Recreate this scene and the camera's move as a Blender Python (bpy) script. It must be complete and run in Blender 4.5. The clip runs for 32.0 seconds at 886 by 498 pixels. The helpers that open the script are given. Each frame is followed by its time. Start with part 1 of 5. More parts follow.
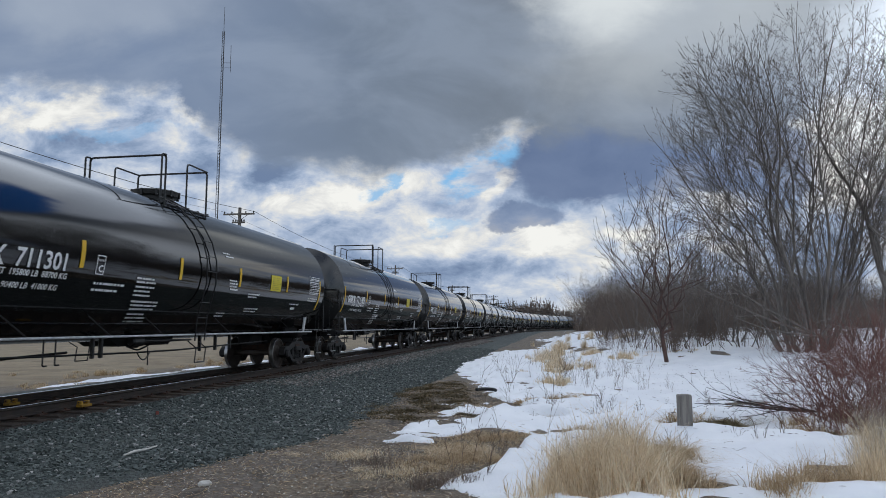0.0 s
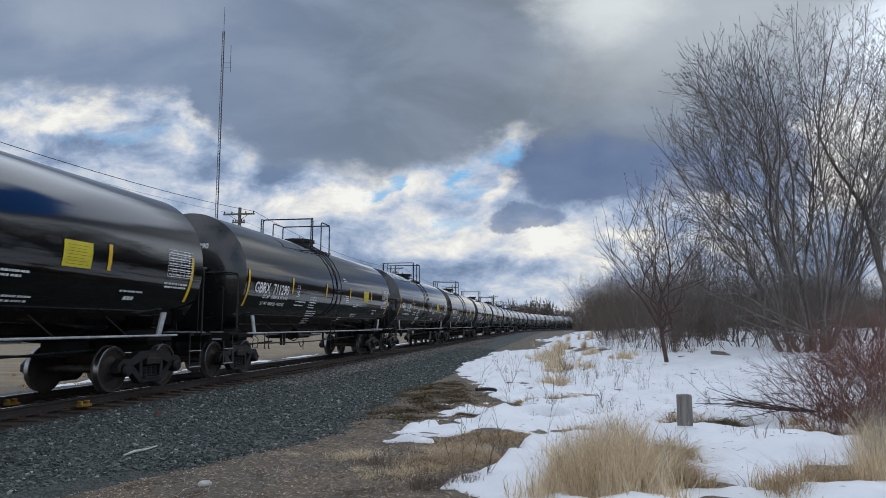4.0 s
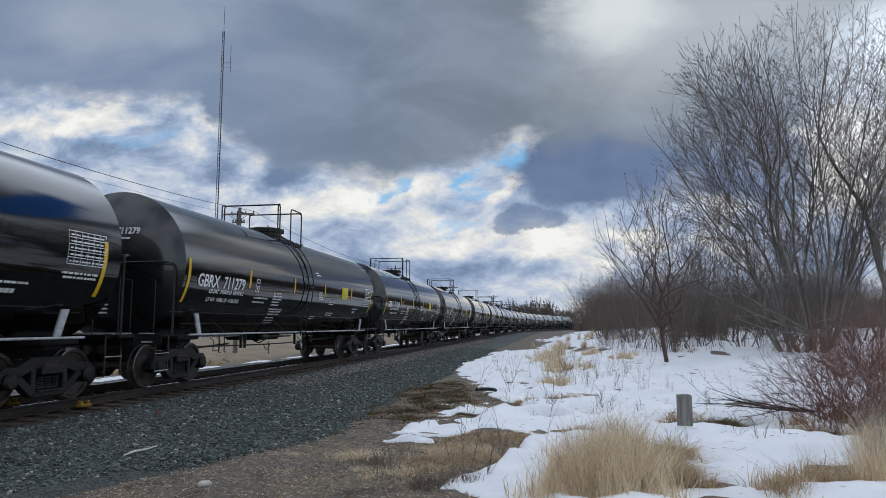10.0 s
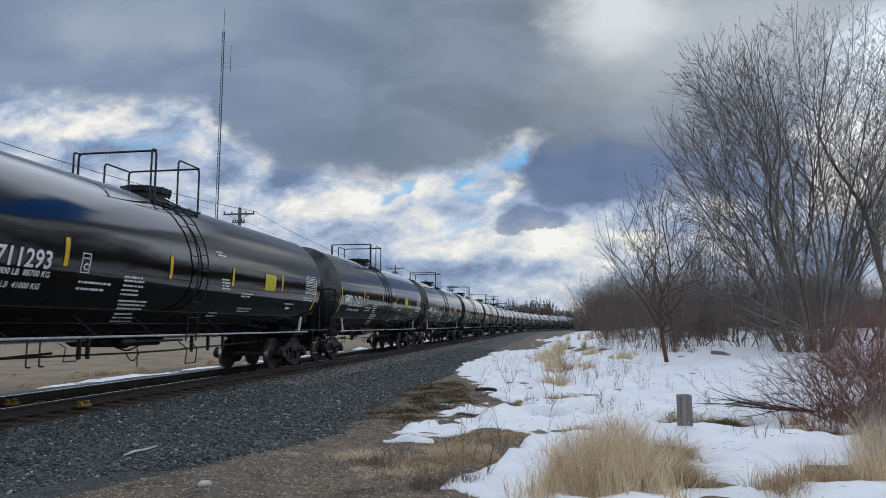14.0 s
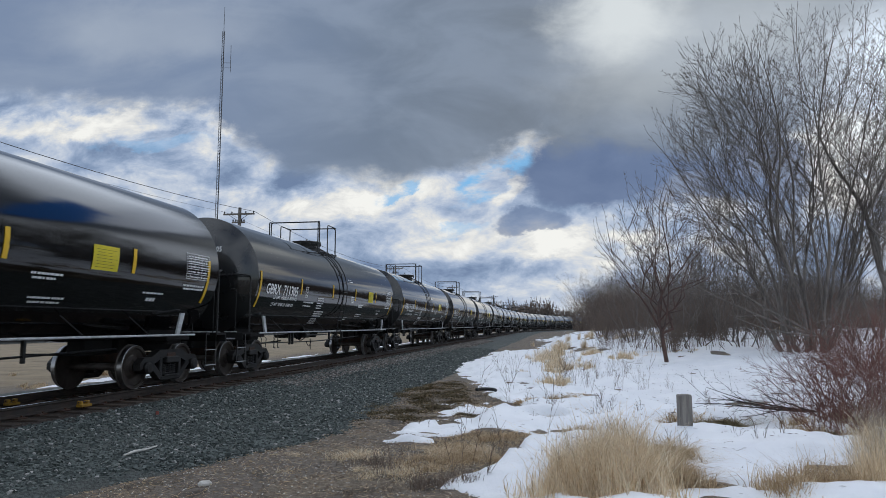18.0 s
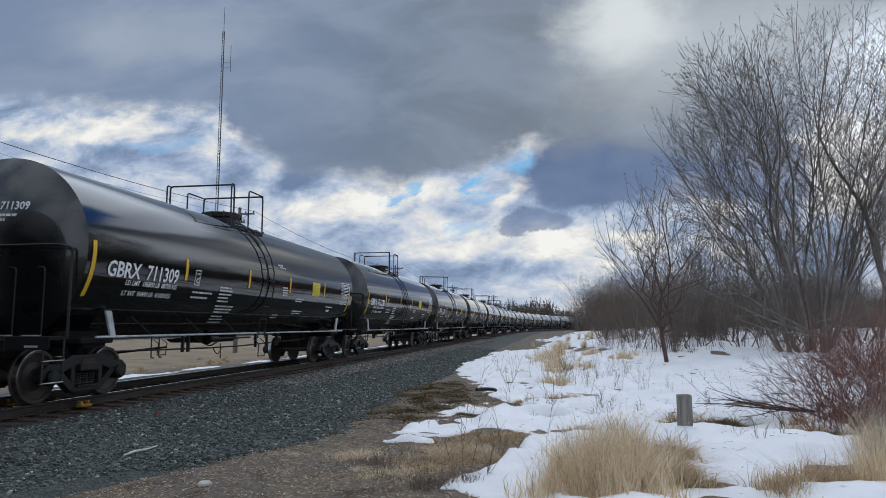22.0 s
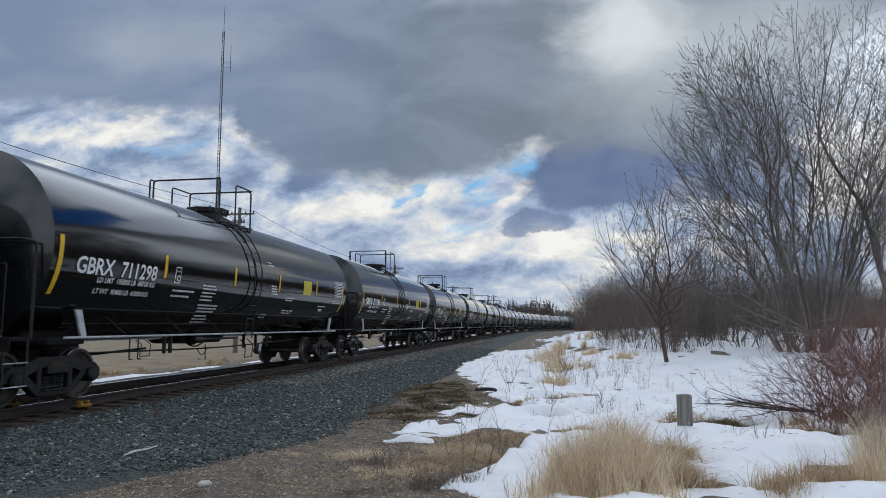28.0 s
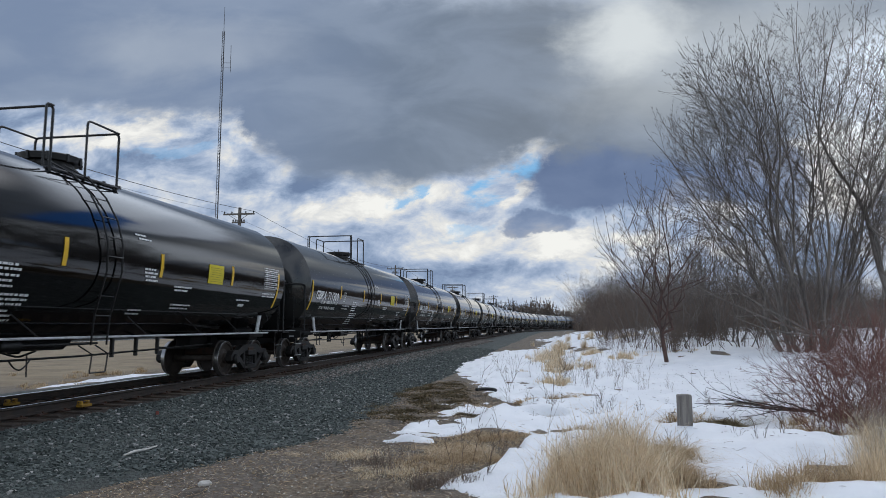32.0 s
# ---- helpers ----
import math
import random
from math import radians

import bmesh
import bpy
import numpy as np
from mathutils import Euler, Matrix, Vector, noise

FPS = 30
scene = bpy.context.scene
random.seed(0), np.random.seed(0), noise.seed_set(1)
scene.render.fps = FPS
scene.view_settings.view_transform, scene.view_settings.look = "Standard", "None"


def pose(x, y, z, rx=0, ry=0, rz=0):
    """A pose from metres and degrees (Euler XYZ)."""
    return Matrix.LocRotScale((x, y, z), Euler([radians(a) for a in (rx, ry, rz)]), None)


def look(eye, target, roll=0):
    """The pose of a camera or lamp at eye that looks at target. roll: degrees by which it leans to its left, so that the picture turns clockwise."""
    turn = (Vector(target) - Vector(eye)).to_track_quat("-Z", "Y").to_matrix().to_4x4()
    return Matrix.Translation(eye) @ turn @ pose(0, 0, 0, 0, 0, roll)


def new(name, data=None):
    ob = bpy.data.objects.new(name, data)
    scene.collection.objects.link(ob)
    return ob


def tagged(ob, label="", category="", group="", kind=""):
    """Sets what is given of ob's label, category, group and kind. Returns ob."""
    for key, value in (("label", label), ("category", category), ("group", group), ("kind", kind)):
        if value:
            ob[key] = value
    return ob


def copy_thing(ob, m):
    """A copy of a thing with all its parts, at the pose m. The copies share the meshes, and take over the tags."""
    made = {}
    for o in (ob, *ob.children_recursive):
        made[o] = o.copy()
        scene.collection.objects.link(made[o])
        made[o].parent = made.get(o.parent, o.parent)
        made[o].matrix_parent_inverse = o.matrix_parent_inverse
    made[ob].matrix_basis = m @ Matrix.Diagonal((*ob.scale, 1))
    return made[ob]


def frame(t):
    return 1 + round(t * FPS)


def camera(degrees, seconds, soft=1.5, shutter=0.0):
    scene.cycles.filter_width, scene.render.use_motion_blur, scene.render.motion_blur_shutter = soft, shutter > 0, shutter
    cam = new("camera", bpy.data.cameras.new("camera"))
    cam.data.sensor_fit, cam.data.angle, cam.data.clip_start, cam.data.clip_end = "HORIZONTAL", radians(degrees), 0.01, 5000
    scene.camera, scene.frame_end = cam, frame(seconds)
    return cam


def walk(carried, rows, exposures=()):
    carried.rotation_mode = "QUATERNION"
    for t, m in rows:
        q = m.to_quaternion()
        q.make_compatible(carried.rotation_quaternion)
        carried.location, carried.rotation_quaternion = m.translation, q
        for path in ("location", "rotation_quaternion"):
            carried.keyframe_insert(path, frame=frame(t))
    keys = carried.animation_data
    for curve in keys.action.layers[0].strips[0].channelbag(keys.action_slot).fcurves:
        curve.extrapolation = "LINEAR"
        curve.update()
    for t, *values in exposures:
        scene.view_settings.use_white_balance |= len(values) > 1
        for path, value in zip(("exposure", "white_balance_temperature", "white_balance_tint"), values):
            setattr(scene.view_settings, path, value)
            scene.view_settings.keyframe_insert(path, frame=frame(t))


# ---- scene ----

# ---- camera: stands still beside the railway ----
EYE_Z = 1.7
cam = camera(66.9, 32.0, 0.6, 0.05)
STAND = look((0, 0, EYE_Z), (0, 10, EYE_Z + 1.1373))
walk(cam, [(0.0, STAND), (32.0, STAND)], [(0.0, 0.0, 6150, 10), (32.0, 0.0, 6150, 10)])

# ---- plan: the track runs past on one side, straight, then bends away ----
RAIL_Z = 0.37                       # top of the rails
TRACK_D = 9.55                      # track centre line, sideways from the eye
PHI = radians(9.555)                # heading of the straight, from the y axis
U = Vector((math.sin(PHI), math.cos(PHI), 0))
N = Vector((-math.cos(PHI), math.sin(PHI), 0))
BEND_AT, BEND_R = 112.0, 600.0
CAR_L = 17.4                        # coupled length of a car
SLACK_FROM, SLACK = 12, 0.6         # from this car on the couplers stand stretched


def track(s, w=0.0, z=0.0):
    """A point s metres along the track, w metres towards the eye's side, and the heading there."""
    if s <= BEND_AT:
        p, a = U * s + N * TRACK_D, 0.0
    else:
        a = (s - BEND_AT) / BEND_R
        p = U * (BEND_AT + BEND_R * math.sin(a)) + N * (TRACK_D - BEND_R * (1 - math.cos(a)))
    side = N * math.cos(a) + U * math.sin(a)
    return p - side * w + Vector((0, 0, z)), math.pi / 2 - PHI - a


def sw(x, y):
    """Distance along and across the straight of a place on the ground."""
    return x * U.x + y * U.y, TRACK_D - (x * N.x + y * N.y)


def train_at(t):
    """How far along the track the first car's middle is at t seconds."""
    return 0.0097815 * t * t - 15.12122 * t + 14.5995


def step(a, b, v):
    q = min(1.0, max(0.0, (v - a) / (b - a)))
    return q * q * (3 - 2 * q)


# ---- light ----
SUN_UP, SUN_AZ = 57.0, 12.0
world = bpy.data.worlds.new("world")
scene.world = world
world.use_nodes = True
wn, wl = world.node_tree.nodes, world.node_tree.links
wn.clear()
sky = wn.new("ShaderNodeTexSky")
sky.sky_type, sky.sun_disc = "NISHITA", False
sky.sun_elevation, sky.sun_rotation = radians(SUN_UP), radians(SUN_AZ)
bg_sky = wn.new("ShaderNodeBackground")
bg_sky.inputs["Strength"].default_value = 0.1
bg_cloud = wn.new("ShaderNodeBackground")
bg_cloud.inputs["Color"].default_value = (0.81, 0.87, 0.95, 1)
bg_cloud.inputs["Strength"].default_value = 1.0
w_co = wn.new("ShaderNodeTexCoord")
w_no = wn.new("ShaderNodeTexNoise")
w_no.inputs["Scale"].default_value, w_no.inputs["Detail"].default_value = 2.6, 6.0
w_rp = wn.new("ShaderNodeMapRange")
w_rp.inputs["From Min"].default_value, w_rp.inputs["From Max"].default_value = 0.42, 0.58
w_rp.inputs["To Min"].default_value, w_rp.inputs["To Max"].default_value = 0.10, 1.0
w_mx = wn.new("ShaderNodeMixShader")
w_out = wn.new("ShaderNodeOutputWorld")
w_mp = wn.new("ShaderNodeMapping")
w_mp.inputs["Location"].default_value = (2.2, 8.7, 3.9)
wl.new(w_co.outputs["Generated"], w_mp.inputs["Vector"])
wl.new(w_mp.outputs[0], w_no.inputs["Vector"])
wl.new(w_no.outputs["Fac"], w_rp.inputs["Value"])
wl.new(sky.outputs[0], bg_sky.inputs["Color"])
wl.new(w_rp.outputs[0], w_mx.inputs[0])
wl.new(bg_sky.outputs[0], w_mx.inputs[1])
wl.new(bg_cloud.outputs[0], w_mx.inputs[2])
wl.new(w_mx.outputs[0], w_out.inputs["Surface"])

sun = new("sun", bpy.data.lights.new("sun", "SUN"))
sun.data.energy, sun.data.angle, sun.data.color = 0.6, radians(46), (1.0, 0.96, 0.9)
sun.matrix_world = look((0, 0, 0), (-math.sin(radians(SUN_AZ)) * math.cos(radians(SUN_UP)),
                                    -math.cos(radians(SUN_AZ)) * math.cos(radians(SUN_UP)), -math.sin(radians(SUN_UP))))


# ---- materials ----
def nodes_of(name):
    m = bpy.data.materials.new(name)
    m.use_nodes = True
    nt = m.node_tree
    return m, nt.nodes, nt.links, nt.nodes["Principled BSDF"]


def link_in(links, socket, value):
    if isinstance(value, (int, float)):
        socket.default_value = value
    elif isinstance(value, tuple):
        socket.default_value = (*value, 1) if len(value) == 3 else value
    else:
        links.new(value, socket)


def tex(nodes, links, scale, detail=4.0, rough=0.55, stretch=(1, 1, 1), distort=0.0, coord="Object"):
    co = nodes.new("ShaderNodeTexCoord")
    mp = nodes.new("ShaderNodeMapping")
    mp.inputs["Scale"].default_value = stretch
    no = nodes.new("ShaderNodeTexNoise")
    no.inputs["Scale"].default_value, no.inputs["Detail"].default_value = scale, detail
    no.inputs["Roughness"].default_value, no.inputs["Distortion"].default_value = rough, distort
    links.new(co.outputs[coord], mp.inputs["Vector"])
    links.new(mp.outputs[0], no.inputs["Vector"])
    return no.outputs["Fac"]


def ranged(nodes, links, value, a, b, lo=0.0, hi=1.0):
    r = nodes.new("ShaderNodeMapRange")
    r.interpolation_type = "SMOOTHSTEP"
    for k, v in zip(("From Min", "From Max", "To Min", "To Max"), (a, b, lo, hi)):
        r.inputs[k].default_value = v
    links.new(value, r.inputs["Value"])
    return r.outputs[0]


def math_node(nodes, links, op, a, b=0.0, c=0.0):
    n = nodes.new("ShaderNodeMath")
    n.operation = op
    for i, v in enumerate((a, b, c)):
        link_in(links, n.inputs[i], v)
    return n.outputs[0]


def blend(nodes, links, fac, a, b):
    n = nodes.new("ShaderNodeMix")
    n.data_type = "RGBA"
    link_in(links, n.inputs["Factor"], fac)
    link_in(links, n.inputs["A"], a)
    link_in(links, n.inputs["B"], b)
    return n.outputs["Result"]


def bump(nodes, links, bsdf, height, strength, distance):
    b = nodes.new("ShaderNodeBump")
    b.inputs["Strength"].default_value, b.inputs["Distance"].default_value = strength, distance
    links.new(height, b.inputs["Height"])
    links.new(b.outputs[0], bsdf.inputs["Normal"])


def surface(name, c1, c2, rough, scale, metal=0.0, fine=40.0, bumps=0.3, depth=0.01, stretch=(1, 1, 1), third=None, rough2=None, vary=0.0, coat=0.0):
    """A worn two-tone surface: large stains, fine grain and relief."""
    m, n, l, b = nodes_of(name)
    big = tex(n, l, scale, 5, 0.6, stretch, 0.4)
    small = tex(n, l, fine, 3, 0.6, stretch)
    col = blend(n, l, ranged(n, l, big, 0.35, 0.65), c1, c2)
    if third:
        col = blend(n, l, ranged(n, l, small, 0.52, 0.68), col, third)
    if vary:
        info = n.new("ShaderNodeObjectInfo")
        hsv = n.new("ShaderNodeHueSaturation")
        l.new(math_node(n, l, "MULTIPLY_ADD", info.outputs["Random"], vary, 1 - vary / 2), hsv.inputs["Value"])
        l.new(col, hsv.inputs["Color"])
        col = hsv.outputs[0]
    l.new(col, b.inputs["Base Color"])
    b.inputs["Metallic"].default_value = metal
    if rough2 is None:
        b.inputs["Roughness"].default_value = rough
    else:
        l.new(ranged(n, l, big, 0.3, 0.7, rough, rough2), b.inputs["Roughness"])
    b.inputs["Coat Weight"].default_value, b.inputs["Coat Roughness"].default_value = coat, 0.05
    b.inputs["Coat IOR"].default_value = 1.58
    if bumps:
        bump(n, l, b, small, bumps, depth)
    return m


def blade_material(name, low, mid, high):
    """Dead blades, each of its own tone, that let some light through."""
    m, n, l, b = nodes_of(name)
    g = n.new("ShaderNodeNewGeometry")
    ramp = n.new("ShaderNodeValToRGB")
    e = ramp.color_ramp.elements
    e[0].color, e[1].color = (*low, 1), (*high, 1)
    e.new(0.45).color = (*mid, 1)
    l.new(g.outputs["Random Per Island"], ramp.inputs[0])
    col = blend(n, l, ranged(n, l, tex(n, l, 9, 4, 0.6), 0.35, 0.65, 0.0, 0.35), ramp.outputs[0], low)
    l.new(col, b.inputs["Base Color"])
    b.inputs["Roughness"].default_value = 0.75
    thin = n.new("ShaderNodeBsdfTranslucent")
    l.new(col, thin.inputs["Color"])
    mix = n.new("ShaderNodeMixShader")
    mix.inputs[0].default_value = 0.36
    l.new(b.outputs[0], mix.inputs[1])
    l.new(thin.outputs[0], mix.inputs[2])
    l.new(mix.outputs[0], n["Material Output"].inputs["Surface"])
    return m


M = {}
M["tank"] = surface("black_tank_paint", (0.0012, 0.0013, 0.0016), (0.0022, 0.0023, 0.0027), 0.055, 0.5, fine=0.9, bumps=0.03, depth=0.02, rough2=0.095, coat=0.25)
M["tank"].node_tree.nodes["Principled BSDF"].inputs["Specular IOR Level"].default_value = 0.42
M["head"] = surface("black_head_paint", (0.004, 0.0042, 0.0045), (0.009, 0.0092, 0.0095), 0.22, 0.8, fine=20, bumps=0.02, rough2=0.34, coat=0.7)
M["steel_black"] = surface("black_painted_steel", (0.0025, 0.0025, 0.0027), (0.006, 0.0057, 0.0054), 0.42, 3, fine=60, bumps=0.1, depth=0.002)
M["under"] = surface("matte_black_underframe", (0.003, 0.003, 0.0032), (0.008, 0.0065, 0.0055), 0.95, 3, fine=60, bumps=0.2, depth=0.003)
M["grime"] = surface("grimy_cast_steel", (0.0045, 0.0045, 0.0048), (0.011, 0.0095, 0.0085), 0.6, 4, fine=70, bumps=0.3, depth=0.003)
M["rust"] = surface("rusty_steel", (0.075, 0.035, 0.020), (0.035, 0.022, 0.016), 0.8, 6, fine=80, bumps=0.3, depth=0.002)
M["tread"] = surface("worn_bright_steel", (0.42, 0.42, 0.43), (0.30, 0.29, 0.28), 0.3, 8, metal=1.0, fine=90, bumps=0.05, depth=0.001)
M["wheel"] = surface("wheel_plate_steel", (0.045, 0.034, 0.028), (0.075, 0.062, 0.052), 0.6, 5, fine=60, bumps=0.15, depth=0.002, metal=0.3)
M["white"] = surface("white_stencil_paint", (0.88, 0.88, 0.87), (0.78, 0.78, 0.76), 0.5, 5, bumps=0)
M["yellow"] = surface("yellow_reflective_tape", (0.80, 0.50, 0.015), (0.72, 0.44, 0.015), 0.4, 4, bumps=0)
M["placard"] = surface("yellow_placard_paint", (0.75, 0.62, 0.015), (0.68, 0.56, 0.02), 0.45, 4, bumps=0)
M["bare"] = surface("scuffed_pale_steel", (0.56, 0.57, 0.58), (0.36, 0.365, 0.37), 0.55, 6, bumps=0.1)
M["railhead"] = surface("polished_rail_head", (0.55, 0.55, 0.56), (0.42, 0.41, 0.40), 0.25, 3, metal=1.0, fine=50, bumps=0.03, depth=0.001)
M["railweb"] = surface("dark_rail_web", (0.045, 0.030, 0.022), (0.028, 0.022, 0.018), 0.75, 4, fine=60, bumps=0.2, depth=0.003)
M["tie"] = surface("creosoted_timber", (0.075, 0.052, 0.036), (0.042, 0.032, 0.025), 0.85, 3, fine=30, bumps=0.5, depth=0.01, stretch=(0.2, 1, 1), vary=0.5)
M["bark"] = surface("grey_brown_bark", (0.225, 0.197, 0.173), (0.130, 0.113, 0.100), 0.9, 4, fine=30, bumps=0.6, depth=0.02, stretch=(1, 1, 0.3))
M["dark_wood"] = surface("dark_wet_bark", (0.060, 0.045, 0.038), (0.035, 0.028, 0.025), 0.85, 4, bumps=0)
M["twig"] = surface("grey_brown_twigs", (0.175, 0.147, 0.128), (0.120, 0.101, 0.088), 0.85, 2, bumps=0)
M["trunk_red"] = surface("reddish_bark", (0.115, 0.066, 0.053), (0.075, 0.052, 0.045), 0.9, 4, fine=30, bumps=0.6, depth=0.02, stretch=(1, 1, 0.3))
M["redtwig"] = surface("red_brown_dogwood_twigs", (0.215, 0.098, 0.072), (0.125, 0.070, 0.056), 0.8, 1.5, bumps=0)
M["brush"] = surface("brown_brush_twigs", (0.180, 0.136, 0.108), (0.120, 0.094, 0.077), 0.9, 0.6, bumps=0)
M["dry"] = blade_material("dry_straw_grass", (0.46, 0.335, 0.20), (0.88, 0.715, 0.48), (0.96, 0.88, 0.70))
M["weed_blade"] = blade_material("grey_dead_stems", (0.22, 0.17, 0.13), (0.40, 0.33, 0.26), (0.60, 0.53, 0.44))
M["dry_dark"] = blade_material("old_brown_grass", (0.055, 0.046, 0.020), (0.120, 0.090, 0.040), (0.26, 0.19, 0.10))
M["moss_blade"] = blade_material("mossy_brown_grass", (0.10, 0.082, 0.034), (0.25, 0.195, 0.095), (0.48, 0.39, 0.24))
M["tawny"] = blade_material("tawny_bent_grass", (0.27, 0.185, 0.10), (0.60, 0.445, 0.265), (0.82, 0.68, 0.48))
M["pale"] = surface("pale_stone", (0.62, 0.60, 0.55), (0.46, 0.43, 0.39), 0.85, 9, bumps=0.3)
M["tape"] = surface("chipped_yellow_paint", (0.36, 0.20, 0.015), (0.20, 0.11, 0.015), 0.7, 14, bumps=0.2)
M["flag"] = surface("faded_red_plastic", (0.32, 0.08, 0.06), (0.25, 0.07, 0.055), 0.6, 8, bumps=0)
M["weed"] = surface("dry_weed_stalks", (0.20, 0.15, 0.115), (0.12, 0.088, 0.066), 0.9, 2, bumps=0)
M["post"] = surface("weathered_grey_timber", (0.30, 0.275, 0.245), (0.18, 0.165, 0.15), 0.9, 5, fine=25, bumps=0.8, depth=0.01, stretch=(4, 4, 0.3))
M["pole"] = surface("weathered_pole_timber", (0.21, 0.19, 0.17), (0.13, 0.117, 0.105), 0.9, 3, bumps=0.3, stretch=(3, 3, 0.3))
M["wire"] = surface("dark_wire", (0.03, 0.03, 0.03), (0.04, 0.04, 0.04), 0.6, 2, bumps=0)
M["mast"] = surface("dull_mast_steel", (0.10, 0.10, 0.11), (0.07, 0.07, 0.075), 0.6, 2, bumps=0)
M["rubber"] = surface("black_rubber", (0.015, 0.015, 0.015), (0.03, 0.03, 0.03), 0.7, 6, bumps=0.1)


def stone_material(name, lo, hi):
    m, n, l, b = nodes_of(name)
    g = n.new("ShaderNodeNewGeometry")
    ramp = n.new("ShaderNodeValToRGB")
    e = ramp.color_ramp.elements
    e[0].color, e[1].color = lo, hi
    e[1].position = 0.93
    k = e.new(0.985)
    k.color = (0.36, 0.35, 0.33, 1)
    l.new(g.outputs["Random Per Island"], ramp.inputs[0])
    l.new(ramp.outputs[0], b.inputs["Base Color"])
    b.inputs["Roughness"].default_value = 0.85
    return m


M["stone"] = stone_material("ballast_stone", (0.040, 0.050, 0.046, 1), (0.125, 0.142, 0.132, 1))
M["stone_tan"] = stone_material("tan_stone", (0.10, 0.085, 0.075, 1), (0.30, 0.265, 0.235, 1))


def bed_material():
    """Crushed stone, stained brown by rust and oil along the rails."""
    m, n, l, b = nodes_of("crushed_stone_bed")
    co = n.new("ShaderNodeTexCoord")
    dot = n.new("ShaderNodeVectorMath")
    dot.operation = "DOT_PRODUCT"
    l.new(co.outputs["Object"], dot.inputs[0])
    dot.inputs[1].default_value = N
    across = math_node(n, l, "ABSOLUTE", math_node(n, l, "SUBTRACT", TRACK_D, dot.outputs["Value"]))
    big, grain, fine = tex(n, l, 0.7, 5, 0.6), tex(n, l, 26, 4, 0.7), tex(n, l, 60, 2, 0.5)
    stone = blend(n, l, ranged(n, l, grain, 0.38, 0.62), (0.045, 0.055, 0.051), (0.120, 0.136, 0.128))
    stone = blend(n, l, ranged(n, l, big, 0.35, 0.7, 0.0, 0.4), stone, (0.085, 0.080, 0.068))
    rusty = blend(n, l, ranged(n, l, grain, 0.38, 0.64), (0.028, 0.021, 0.017), (0.075, 0.054, 0.040))
    edge = math_node(n, l, "MULTIPLY_ADD", grain, 0.5, across)
    l.new(blend(n, l, ranged(n, l, edge, 1.75, 2.35), rusty, stone), b.inputs["Base Color"])
    b.inputs["Roughness"].default_value = 0.92
    bump(n, l, b, math_node(n, l, "MULTIPLY_ADD", fine, 0.4, grain), 1.0, 0.05)
    return m


M["ballast"] = bed_material()


def ground_material():
    """Brown dirt and matted grass by the track, straw-coloured field beyond it."""
    m, n, l, b = nodes_of("ground_soil")
    co = n.new("ShaderNodeTexCoord")
    dot = n.new("ShaderNodeVectorMath")
    dot.operation = "DOT_PRODUCT"
    l.new(co.outputs["Object"], dot.inputs[0])
    dot.inputs[1].default_value = N
    across = math_node(n, l, "SUBTRACT", TRACK_D, dot.outputs["Value"])
    patch = tex(n, l, 0.55, 6, 0.65, (1, 1, 1), 0.6)
    grain = tex(n, l, 18, 5, 0.7)
    fibre = tex(n, l, 34, 4, 0.7, (0.35, 1, 1), 1.2)
    dirt = blend(n, l, ranged(n, l, grain, 0.35, 0.65), (0.102, 0.085, 0.069), (0.220, 0.188, 0.153))
    mat_ = blend(n, l, ranged(n, l, fibre, 0.4, 0.62), (0.12, 0.095, 0.068), (0.285, 0.23, 0.165))
    near = blend(n, l, ranged(n, l, patch, 0.44, 0.6), dirt, mat_)
    moss = tex(n, l, 1.7, 6, 0.7, (1, 1, 1), 0.5)
    near = blend(n, l, ranged(n, l, moss, 0.53, 0.63, 0.0, 0.6), near, (0.030, 0.027, 0.018))
    field = blend(n, l, ranged(n, l, patch, 0.3, 0.7), (0.20, 0.155, 0.098), (0.32, 0.255, 0.165))
    edge = math_node(n, l, "MULTIPLY_ADD", patch, 6.0, across)
    col = blend(n, l, ranged(n, l, edge, -6.0, -3.5), field, near)
    l.new(col, b.inputs["Base Color"])
    b.inputs["Roughness"].default_value = 0.95
    bump(n, l, b, math_node(n, l, "ADD", grain, fibre), 0.7, 0.03)
    return m


M["soil"] = ground_material()


def snow_material():
    m, n, l, b = nodes_of("old_snow")
    big, small = tex(n, l, 0.9, 5, 0.6), tex(n, l, 16, 5, 0.7)
    dirty = ranged(n, l, tex(n, l, 2.4, 6, 0.7), 0.6, 0.75, 0.0, 0.45)
    col = blend(n, l, ranged(n, l, big, 0.35, 0.65), (0.90, 0.91, 0.925), (0.82, 0.835, 0.86))
    col = blend(n, l, dirty, col, (0.62, 0.59, 0.54))
    l.new(col, b.inputs["Base Color"])
    b.inputs["Roughness"].default_value = 0.55
    b.inputs["Subsurface Weight"].default_value = 0.0
    bump(n, l, b, math_node(n, l, "MULTIPLY_ADD", small, 0.3, big), 0.5, 0.08)
    return m


M["snow"] = snow_material()


